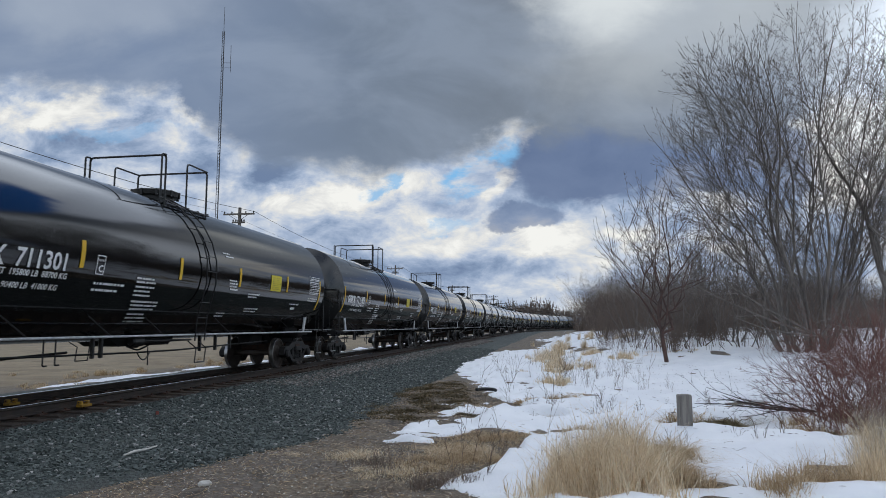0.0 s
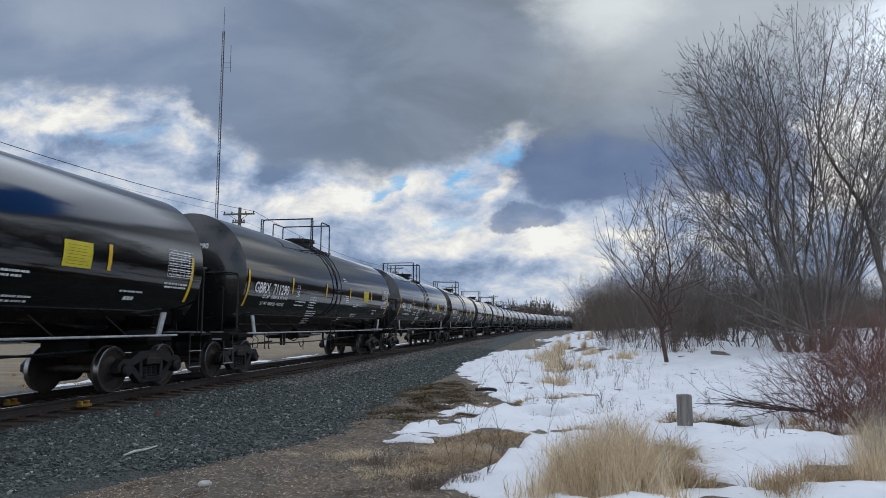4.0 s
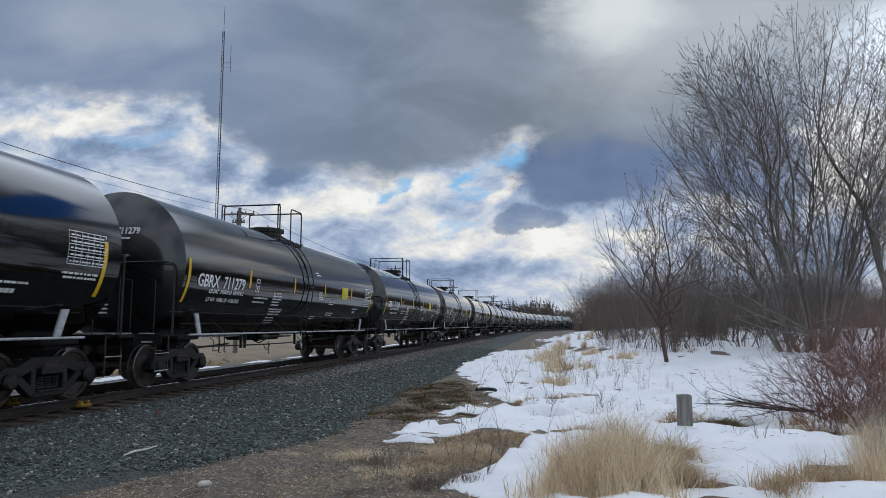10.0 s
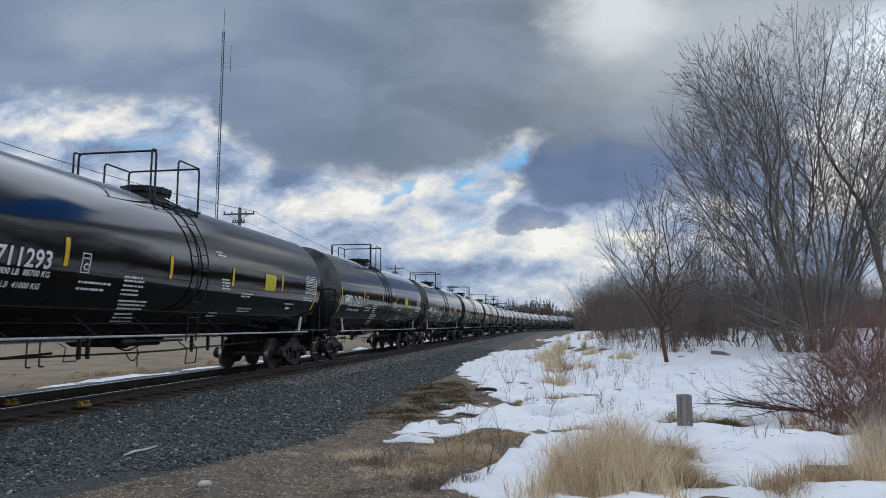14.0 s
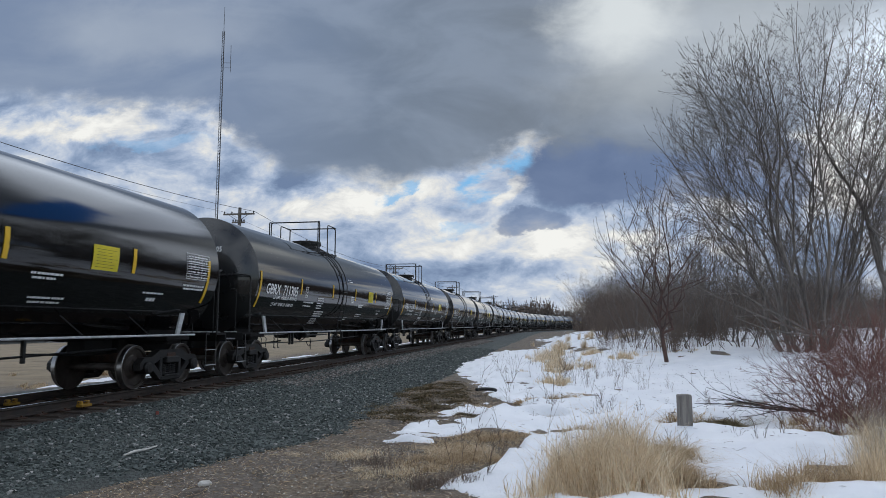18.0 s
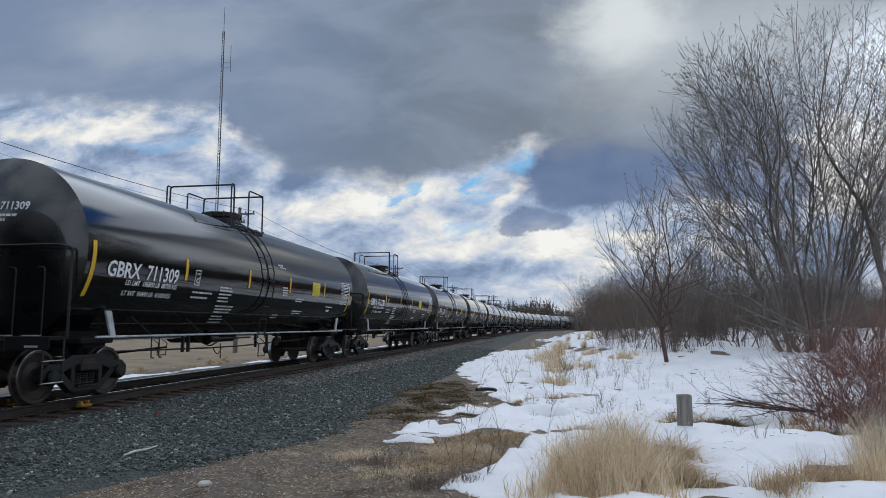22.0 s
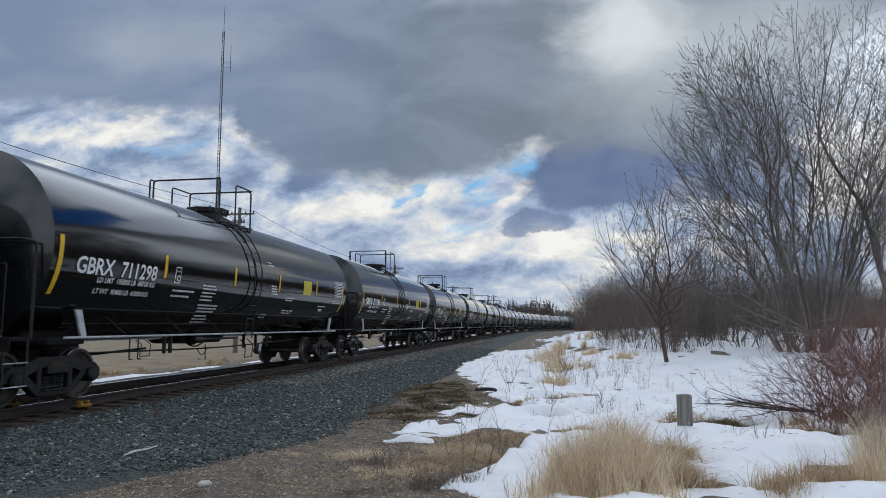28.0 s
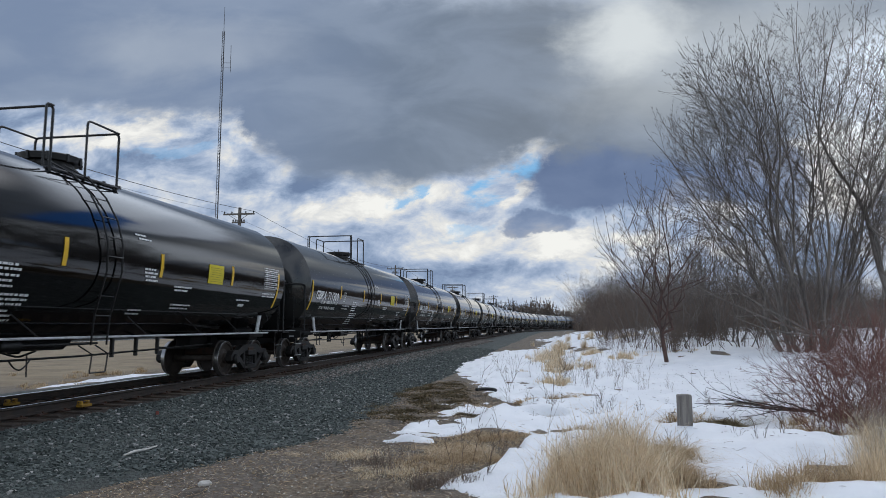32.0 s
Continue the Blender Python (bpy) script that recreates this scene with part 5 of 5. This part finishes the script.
    b = copy_thing(brush_kinds[i % 4], Matrix.Translation((x, y, relief(x, y))) @ Matrix.Rotation(rb.uniform(0, 6.28), 4, "Z"))
    sc = rb.uniform(0.22, 0.45)
    b.scale = (sc, sc, sc)
    b["label"] = "low thin brown brush poking out of the snow"
for i in range(44):
    y = rb.uniform(41.0, 53.0)
    x = y * rb.uniform(0.21, 0.62) + 1.0
    b = copy_thing(brush_kinds[i % 4], Matrix.Translation((x, y, relief(x, y))) @ Matrix.Rotation(rb.uniform(0, 6.28), 4, "Z"))
    sc = rb.uniform(0.16, 0.42)
    b.scale = (sc, sc, sc * rb.uniform(0.7, 1.2))
    b["label"] = "low thin brown brush poking out of the snow"
for x, y, h, n in ((7.3, 12.6, 1.5, 30), (8.4, 13.3, 1.8, 32), (9.6, 14.6, 1.9, 30), (7.4, 11.2, 1.1, 24), (10.8, 16.5, 2.2, 30), (9.0, 16.0, 1.5, 24), (12.0, 19.5, 2.2, 30), (6.5, 10.3, 0.9, 26), (6.9, 10.7, 1.2, 30), (6.0, 10.7, 0.7, 22), (7.3, 10.1, 1.2, 30), (5.9, 10.1, 0.6, 20), (6.4, 11.6, 0.9, 22), (10.6, 18.0, 1.2, 26)):
    shrub("tangled red-brown dogwood brush over the snow", here(x, y), int(x * 70), n, h, "redtwig", 1.9, (5, 6), rad=0.011, up=0.12, wild=0.5, foot=0.6)
# long bare boughs that lie over the snow in front of the brush
bough = thing("fallen_bough", "dark leafless bough lying over the snow", "branch", at=Matrix.Translation(here(6.3, 11.55)))
fb = Tree(77, 0.012)
for d, ln in (((-1.0, -0.10, 0.02), 1.9), ((-1.0, 0.05, 0.05), 2.1), ((-0.95, 0.25, 0.08), 1.8), ((-1.0, -0.25, 0.0), 1.5), ((-0.8, 0.5, 0.10), 1.8), ((-0.9, -0.1, 0.20), 1.2)):
    fb.grow((0, 0, 0.16), d, ln, 0.018, 2, (4, 4), -0.02, 0.4, 0.6)
part("wood", fb.wood, M["dark_wood"], bough)
part("twig_mass", fb.twig, M["dark_wood"], bough)
low_bough = thing("low_bough", "long bare limb reaching low over the snow", "branch", at=Matrix.Translation(here(17.0, 30.5)))
fb = Tree(79, 0.02)
for d, ln in (((-1.0, -0.1, 0.30), 7.0), ((-1.0, -0.5, 0.15), 6.0), ((-0.5, -1.0, 0.25), 6.0), ((-1.0, 0.2, 0.6), 7.0)):
    fb.grow((0, 0, 0.7), d, ln, 0.06, 3, (3, 5, 7), 0.10, 0.3, 0.6)
part("wood", fb.wood, M["bark"], low_bough)
tagged(part("twig_mass", fb.twig, M["twig"], low_bough), kind="stuff")

bank = Tree(83, 10)
for i in range(420):
    y = bank.r.uniform(33.0, 52.0)
    x = y * bank.r.uniform(0.205, 0.50) + 0.8
    bank.grow((x, y, relief(x, y) - 0.05), (bank.r.gauss(0, 0.25), bank.r.gauss(0, 0.25), 1), bank.r.uniform(0.5, 1.6), bank.r.uniform(0.007, 0.012), 1, (5,), 0.15, 0.3, 0.6)
tagged(part("bank_brush", bank.twig, M["weed"]), "thin brown twigs sticking out of the snowbank", "brush", kind="stuff")

# the wood at the end of the line, and on round the place
WOOD_SPOTS = []
for i in range(130):
    a, dist = rb.uniform(2.5, 13.5), rb.uniform(330, 470)
    WOOD_SPOTS.append((dist * math.sin(radians(a)), dist * math.cos(radians(a)), rb.uniform(1.05, 1.5) * (1.0 - 0.25 * step(4.0, 2.5, a) - 0.3 * step(8.0, 11.0, a))))
for i in range(60):
    a, dist = rb.uniform(60, 300), rb.uniform(180, 300)
    WOOD_SPOTS.append((dist * math.sin(radians(a)), dist * math.cos(radians(a)), rb.uniform(0.8, 1.2)))
NEAR_WOOD = []
for i in range(70):
    a, dist = rb.uniform(9.6, 15.5), rb.uniform(150, 300)
    NEAR_WOOD.append((dist * math.sin(radians(a)) + 4.0, dist * math.cos(radians(a)), rb.uniform(0.55, 0.85)))
for spots, seed, style in ((WOOD_SPOTS, 90, dict(limbs=9, rad=0.22, seg=2.0, least=0.055, end=0.72, deep=0.55, up=0.02, wide=(0.45, 0.9))), (NEAR_WOOD, 95, dict(limbs=4, rad=0.2, seg=1.7, least=0.03, end=0.62, deep=0.35))):
    kinds = []
    for i, (x, y, sc) in enumerate(spots):
        m = Matrix.Translation((x, y, relief(x, y))) @ Matrix.Rotation(rb.uniform(0, 6.28), 4, "Z")
        if i < 3:
            b = bare_tree("far bare tree of the wood", (0, 0, 0), seed + i, fan=(-0.6, 0.6), group="far wood", bark="brush", twig="brush", name="far_tree", **style)
            b.matrix_basis = m
            kinds.append(b)
        else:
            b = copy_thing(kinds[i % 3], m)
        b.scale = (sc, sc, sc)


# ---- post, grass and small things ----
post = thing("timber_post", "short weathered grey timber post standing in snow", "post", at=Matrix.Translation(here(3.67, 10.40)))
top = Geo().box((0, 0, 0.215), (0.19, 0.16, 0.88), 0.012)
top.box((0.03, 0.0, 0.652), (0.11, 0.16, 0.016), 0.004)
part("shaft", top, M["post"], post)


def grass_clump(label, places, seed, blades, height, mat, name="grass_clump", width=0.006, lean=0.5, kind="stuff", even=False):
    """Dry blades in tussocks: some upright, some arched over, some broken and folded down."""
    r = random.Random(seed)
    g = Geo()
    tussocks = []
    for k in range(max(6, blades // 70)):
        cx, cy, rx, ry = places[k % len(places)]
        q, a = min(1.5, abs(r.gauss(0, 0.62))), r.uniform(0, 2 * math.pi)
        tussocks.append((cx + rx * q * math.cos(a), cy + ry * q * math.sin(a), r.uniform(0.62, 1.12) * (1.15 - 0.5 * q), r.uniform(0, 6.283) if even else a, r.uniform(0.05, 0.13), r.uniform(0.4, 1.3)))
    for _ in range(blades):
        tx, ty, size, aim, wide_, tip_ = r.choice(tussocks)
        x, y = tx + r.gauss(0, wide_), ty + r.gauss(0, wide_)
        h = height * r.uniform(0.35, 1.1) * size
        b = aim + r.gauss(0, 1.1)
        out = lean * r.uniform(0.1, 1.2) * tip_ * h
        d = Vector((math.cos(b), math.sin(b), 0))
        f = r.uniform(0, 6.283)
        s = Vector((math.cos(f), math.sin(f), 0)) * width * r.uniform(0.6, 1.4)
        base = Vector((x, y, relief(x, y) - 0.02))
        kink = Vector((r.gauss(0, 0.09), r.gauss(0, 0.09), 0)) * h
        fold = r.random() < 0.16
        at = r.uniform(0.35, 0.75)
        k = len(g.v)
        for i in range(4):
            t = i / 3
            c = base + d * out * t * t + kink * t * (1 - t) * 4 + Vector((0, 0, h * (t - 0.28 * lean * t * t * t)))
            if fold and t > at:
                c += (d * 0.6 - Vector((0, 0, 1.15))) * (t - at) * h
                c.z = max(c.z, base.z + 0.03)
            wv = s * (1 - 0.85 * t)
            g.v.append(tuple(c - wv))
            g.v.append(tuple(c + wv))
        for i in range(3):
            g.f.append((k + 2 * i, k + 2 * i + 1, k + 2 * i + 3, k + 2 * i + 2))
            g.m.append(0)
    return tagged(new(name, g.mesh(name, M[mat])), label, "grass", kind=kind)


grass_clump("tall clump of dry straw-coloured grass", [(1.25, 6.75, 0.42, 0.4), (1.75, 7.3, 0.55, 0.5), (2.1, 8.2, 0.6, 0.6), (1.75, 7.9, 0.55, 0.6), (1.9, 6.8, 0.45, 0.4), (1.5, 6.5, 0.5, 0.3)], 1, 6400, 0.80, "dry", width=0.0052, lean=0.6, even=True)
grass_clump("bent tawny grass beside the tall clump", [(2.75, 8.6, 0.5, 0.45), (2.55, 8.0, 0.4, 0.4), (2.5, 7.5, 0.35, 0.4), (3.0, 9.0, 0.35, 0.35)], 12, 8000, 0.40, "tawny", lean=1.7, even=True, width=0.0045)
grass_clump("clump of dry straw-coloured grass in the snow", [(3.45, 7.0, 0.28, 0.25), (3.85, 7.2, 0.32, 0.28), (4.1, 7.0, 0.25, 0.2)], 2, 3000, 0.46, "tawny", lean=0.8, even=True, width=0.0045)
grass_clump("tall thin dry grass at the snow's edge", [(4.5, 7.2, 0.18, 0.25), (4.85, 7.7, 0.2, 0.3), (5.4, 8.7, 0.2, 0.3)], 21, 1100, 0.70, "dry", lean=0.5, even=True, width=0.0042)
grass_clump("pale bent grass under the red brush", [(5.35, 10.2, 0.4, 0.25), (5.9, 9.7, 0.4, 0.3), (6.3, 9.3, 0.4, 0.3)], 23, 2200, 0.40, "tawny", lean=1.2, even=True, width=0.0045)
grass_clump("mossy brown grass mound beside the post", [(4.35, 11.35, 0.35, 0.2), (4.8, 11.6, 0.45, 0.25), (5.3, 11.7, 0.35, 0.25)], 24, 4200, 0.22, "moss_blade", lean=1.7, even=True, width=0.006)
# brown litter; its dark tone also stands in for shade beneath the brush
grass_clump("brown matted litter under the red brush, darkened for shade", [(5.7, 10.3, 0.5, 0.35), (6.3, 9.9, 0.6, 0.4), (6.8, 10.8, 0.8, 0.6)], 25, 5200, 0.16, "dry_dark", lean=2.0, even=True, width=0.008)
grass_clump("matted mound of pale and brown grass", [(0.25, 9.7, 0.75, 0.8), (0.75, 10.3, 0.65, 0.55), (0.35, 8.8, 0.55, 0.5), (-0.1, 8.6, 0.9, 0.7)], 3, 8500, 0.19, "tawny", lean=2.0, even=True, width=0.005)
grass_clump("pale dead grass over the mound", [(0.5, 9.4, 0.8, 0.8), (0.0, 9.2, 0.5, 0.7), (-0.5, 7.9, 0.9, 0.6), (-1.1, 8.8, 0.9, 0.7)], 31, 4200, 0.17, "dry", lean=1.6, even=True, width=0.004)
grass_clump("tall thin dead stems at the snow's edge", [(5.0, 7.7, 0.5, 0.35), (5.7, 8.6, 0.6, 0.5)], 22, 900, 0.95, "weed_blade", "dead_stems", width=0.003, lean=0.5, even=True)
field_spots = []
for s, w, rs, rw in ((4, -6, 4, 1.6), (10, -7, 4, 2.0), (16, -6.5, 5, 2.0), (24, -8, 6, 2.5), (34, -8, 7, 3.0), (8, -11, 6, 2.5), (20, -13, 8, 3.0)):
    p = track(s, w)[0]
    field_spots.append((p.x, p.y, rw, rs))
grass_clump("dry trampled grass of the field beyond the track", field_spots, 160, 9000, 0.30, "tawny", "field_grass", width=0.010, lean=0.9, even=True)
TUFTS = [(2.9, 16.0), (2.0, 15.1), (2.4, 15.6), (2.66, 13.3), (1.78, 12.3), (3.3, 12.3), (2.53, 11.5), (2.2, 11.0), (3.3, 10.0), (4.6, 10.1), (5.2, 10.4), (3.0, 14.6), (3.6, 11.3),(0.83, 14.2), (2.2, 15.2), (2.9, 16.3), (3.5, 16.7), (1.5, 13.5), (1.8, 13.2), (2.65, 14.2), (2.64, 12.3), (3.5, 13.0), (4.6, 14.4), (4.9, 12.3), (5.6, 12.3), (5.9, 11.3), (4.45, 11.9), (4.1, 11.9), (6.4, 11.0), (6.9, 11.3)]
for i, (x, y) in enumerate(TUFTS):
    big = 0.75 if i in (0, 1, 2) else 0.42
    grass_clump("small tuft of dry grass in the snow", [(x, y, big, 0.28)], 100 + i, 700 if i < 3 else 420 if i < 8 else 230, 0.2 if i < 25 else 0.4, "tawny", "grass_tuft", lean=1.3)
for i, (x, y, rx, ry, h) in enumerate(((5.4, 35.0, 0.9, 4.0, 0.9), (4.6, 27.5, 0.7, 3.0, 0.8), (3.3, 19.5, 0.6, 1.6, 0.45), (6.4, 38.0, 1.0, 3.5, 0.9), (8.4, 46.0, 1.6, 5.0, 0.9), (4.7, 32.1, 0.7, 1.5, 0.6), (11.6, 58.0, 3.0, 7.0, 0.9), (8.5, 32.3, 0.8, 0.8, 0.5), (9.1, 32.3, 0.7, 0.7, 0.5), (8.0, 36.0, 1.2, 1.5, 0.6), (12.0, 46.5, 2.5, 1.0, 0.5), (17.0, 47.5, 3.5, 1.2, 0.5), (24.0, 48.0, 4.5, 1.2, 0.5), (13.0, 40.0, 1.5, 0.8, 0.35), (4.1, 24.5, 0.9, 2.0, 0.5), (5.2, 28.0, 1.1, 2.6, 0.6), (3.1, 20.5, 0.8, 1.1, 0.3), (11.5, 34.5, 1.6, 0.7, 0.3))):
    grass_clump("tall pale grass along the foot of the bank", [(x, y, rx, ry)], 140 + i, 420 if y < 30 else 800, h, "dry", "grass_patch", width=0.012, lean=0.4)
grass_clump("brown matted grass and moss on the dirt", [(-1.85, 12.4, 0.5, 0.6), (-1.5, 14.4, 0.6, 1.2), (-1.1, 16.6, 0.7, 1.5), (-0.4, 18.3, 0.8, 1.4), (0.2, 19.8, 0.6, 1.0), (-0.7, 12.4, 0.4, 0.3), (-0.45, 19.0, 0.7, 1.3), (-0.3, 16.5, 0.6, 0.9), (-0.8, 13.4, 0.7, 0.8), (0.6, 12.7, 0.5, 0.25), (0.35, 15.2, 0.4, 0.5), (0.3, 17.5, 0.6, 1.0), (-0.5, 15.4, 0.7, 0.9), (0.3, 16.2, 0.4, 0.7), (-1.4, 13.2, 0.6, 0.7), (-0.2, 14.2, 0.5, 0.6), (-1.0, 18.0, 0.6, 1.2)], 150, 40000, 0.13, "dry_dark", "grass_mat", lean=2.0, even=True, width=0.009)
grass_clump("sparse dead stems on the dirt", [(-0.6, 8.4, 1.0, 1.2), (-0.3, 7.3, 0.6, 0.5), (0.2, 7.6, 0.5, 0.5)], 151, 1300, 0.24, "weed", "dead_stems", width=0.003, lean=0.9, even=True)


def litter(label, name, count, seed, mat, box, length, wide, on_snow=False):
    """Straws and chips lying flat on the dirt."""
    r = random.Random(seed)
    g = Geo()
    made = 0
    while made < count:
        x, y = r.uniform(box[0], box[1]), r.uniform(box[2], box[3])
        s, w = sw(x, y)
        m = snow_mask(x, y)
        if (on_snow and m < 0.3) or (not on_snow and (w < bed_edge(s) - 0.1 or w > 9.4 or m > 0)):
            continue
        made += 1
        a, ln, wd = r.uniform(0, 6.283), length * r.uniform(0.3, 1.3), wide * r.uniform(0.5, 1.5)
        d, q = Vector((math.cos(a), math.sin(a), r.gauss(0, 0.12))), Vector((-math.sin(a), math.cos(a), 0)) * wd
        c = Vector((x, y, (snow_top(x, y, m) if on_snow else relief(x, y)) + 0.012))
        g.add([c - d * ln - q, c - d * ln + q, c + d * ln + q * 0.6, c + d * ln - q * 0.6, c + Vector((0, 0, wd * 1.2))], [(0, 1, 4), (1, 2, 4), (2, 3, 4), (3, 0, 4)])
    return tagged(new(name, g.mesh(name, M[mat])), label, "litter", kind="stuff")


litter("scattered straw and dead stalks on the dirt", "straw_litter", 9500, 61, "tawny", (-5, 2, 5.6, 21), 0.032, 0.003)
litter("dark wood chips and bark on the dirt", "bark_litter", 8000, 62, "weed", (-5, 2, 5.6, 21), 0.022, 0.006)
litter("pale chips of stone and straw", "pale_litter", 1300, 63, "pale", (-5, 2, 5.6, 15), 0.014, 0.007)


litter("scattered stalks and seed husks on the snow", "snow_litter", 800, 64, "weed", (0, 9, 6.5, 24), 0.04, 0.004, True)
litter("dark flecks of dirt on the old snow", "dirt_flecks", 500, 65, "bark", (-1, 12, 6.5, 26), 0.012, 0.008, True)


def weed(place, seed, height, stalks=1):
    """A dead weed: a thin stalk with side stems and seed heads."""
    t = thing("dead_weed", "tall dead brown weed stalk standing in the snow", "weed", "dead weeds", Matrix.Translation(place))
    w = Tree(seed, 10)
    for k in range(stalks):
        w.grow((w.r.gauss(0, 0.06), w.r.gauss(0, 0.06), -0.05), (w.r.gauss(0, 0.22), w.r.gauss(0, 0.22), 1), height * w.r.uniform(0.45, 1.15), w.r.uniform(0.0022, 0.0034), 1, (w.r.randint(3, 9),), 0.2, 0.16, 0.6)
    part("stalk", w.twig, M["weed"], t)
    return t


WEEDS = [(0.5, 11.6, 0.95, 1), (1.0, 11.6, 1.05, 1), (0.84, 11.8, 0.6, 2), (1.39, 10.2, 1.05, 1), (3.4, 19.8, 1.0, 4), (3.85, 18.1, 0.9, 4), (3.0, 13.0, 0.7, 3), (3.3, 9.3, 0.5, 1), (3.1, 9.3, 0.55, 2),
         (4.25, 9.3, 0.75, 2), (4.15, 9.7, 0.5, 3), (4.55, 9.3, 0.5, 2), (-0.2, 11.3, 0.6, 1), (0.3, 7.9, 0.75, 3), (0.8, 8.2, 0.55, 3), (0.5, 7.6, 0.6, 3), (1.1, 7.2, 0.5, 3), (-0.5, 8.0, 0.4, 2)]
for i, (x, y, h, n) in enumerate(WEEDS):
    weed(here(x, y), 300 + i, h, n)
rw = random.Random(14)
for i in range(46):
    x, y = rw.gauss(3.9, 1.1), rw.uniform(16.0, 31.0)
    weed(here(x + 0.05 * (y - 17), y), 340 + i, rw.uniform(0.35, 1.0), rw.randint(1, 5))
for i in range(16):
    weed(here(rw.uniform(1.2, 5.5), rw.uniform(10.8, 15.0)), 420 + i, rw.uniform(0.25, 0.5), 3)

# small things on the gravel and snow
rock = Geo().box((0, 0, 0.02), (0.14, 0.09, 0.07), 0.025)
tagged(part("pale_rock", rock, M["pale"], at=Matrix.Translation(here(-2.53, 7.36)) @ Matrix.Rotation(0.5, 4, "Z")), "pale angular rock lying on the dirt", "rock")
tagged(part("grey_rock", Geo().box((0, 0, 0.10), (0.42, 0.30, 0.22), 0.07), M["pale"], at=Matrix.Translation(here(6.8, 11.0)) @ Matrix.Rotation(0.3, 4, "Z")), "grey boulder under the brush", "rock")
stick = Geo().tube([(-0.28, -0.10, 0.03), (-0.1, -0.02, 0.045), (0.08, 0.02, 0.04), (0.27, 0.10, 0.05)], [0.013, 0.018, 0.014, 0.010], 7)
tagged(part("pale_stick", stick, M["pale"], at=Matrix.Translation(track(8.25, 4.15, 0.03)[0]) @ Matrix.Rotation(0.9, 4, "Z")), "pale broken stick lying on the ballast", "stick")
tread_piece = Geo()
tread_piece.tube([(0.24 * math.cos(a), 0.14 * math.sin(a), 0.02 + 0.015 * math.sin(a)) for a in [math.pi * k / 12 for k in range(13)]], 0.042, 8)
tagged(part("tyre_scrap", tread_piece, M["rubber"], at=Matrix.Translation(here(1.07, 17.0)) @ Matrix.Translation((0, 0, 0.08)) @ Matrix.Rotation(-0.3, 4, "Z")), "black scrap of tyre lying on the snow", "tyre scrap")
for s, w in ((11.3, 0.96), (11.3, -0.55)):
    clip = thing("rail_clamp", "yellow painted clamp on the rail's foot", "rail clamp", "clamps on the rails", Matrix.Translation(track(s, w, RAIL_Z - 0.10)[0]) @ Matrix.Rotation(track(s)[1], 4, "Z"))
    part("base", Geo().box((0, 0, -0.03), (0.28, 0.13, 0.05), 0.01), M["tape"], clip)
    part("jaw", Geo().box((-0.09, 0.02, 0.02), (0.06, 0.10, 0.07), 0.012), M["tape"], clip)
    part("jaw", Geo().box((0.09, 0.02, 0.02), (0.06, 0.10, 0.07), 0.012), M["tape"], clip)
    part("bolt", Geo().tube([(-0.13, 0.02, 0.03), (0.13, 0.02, 0.03)], 0.014, 6), M["rust"], clip)
flag = thing("marker_flag", "small faded red marker flag in the ballast", "marker flag", at=Matrix.Translation(track(10.75, 2.75, 0.08)[0]))
part("wire_stem", Geo().tube([(0, 0, -0.05), (0, 0, 0.16)], 0.004, 5), M["wire"], flag)
part("cloth", Geo().box((0.025, 0, 0.13), (0.055, 0.005, 0.06), 0.002), M["flag"], flag)


# ---- drifting cloud ----
def cloud_bank():
    g = Geo()
    H, R = 420.0, 27800.0
    nr, na = 40, 48
    for i in range(nr + 1):
        r = 230 * (4700 / 230) ** (i / nr)
        for j in range(na + 1):
            a = radians(-56 + 124 * j / na)
            g.v.append((r * math.sin(a), r * math.cos(a), H - r * r / (2 * R)))
    for i in range(nr):
        for j in range(na):
            k = i * (na + 1) + j
            g.f.append((k, k + na + 1, k + na + 2, k + 1))
            g.m.append(0)
    return tagged(new("cloud_backdrop", g.mesh("cloud_backdrop", M["cloud"], True, 180)), "broken grey and white clouds drifting over blue sky", "clouds", kind="structure")


clouds = cloud_bank()


# ---- what moves ----
def motions():
    times = [float(t) for t in range(0, 33)]
    for k, car in CARS:
        rows = []
        for t in times:
            p, a = track(train_at(t) + k * CAR_L + (SLACK if k >= SLACK_FROM else 0.0), 0.0, RAIL_Z)
            rows.append((t, Matrix.Translation(p) @ Matrix.Rotation(a, 4, "Z")))
        walk(car, rows)
    # all wheels turn alike: the first is keyed, the others follow the same keys
    wheels = [o for _, car in CARS for o in car.children_recursive if o.name.startswith("wheelset")]
    turn = [(f / FPS, Matrix.Rotation((train_at(f / FPS) - train_at(0)) / WHEEL_R, 4, "Y")) for f in range(0, 32 * FPS + 1)]
    walk(wheels[0], turn)
    keys = wheels[0].animation_data
    for o in wheels[1:]:
        o.rotation_mode = "QUATERNION"
        o.animation_data_create()
        o.animation_data.action = keys.action
        o.animation_data.action_slot = keys.action_slot
    walk(clouds, [(0.0, pose(0, 0, 0)), (16.0, pose(34, 70, 0)), (32.0, pose(64, 134, 0))])


motions()
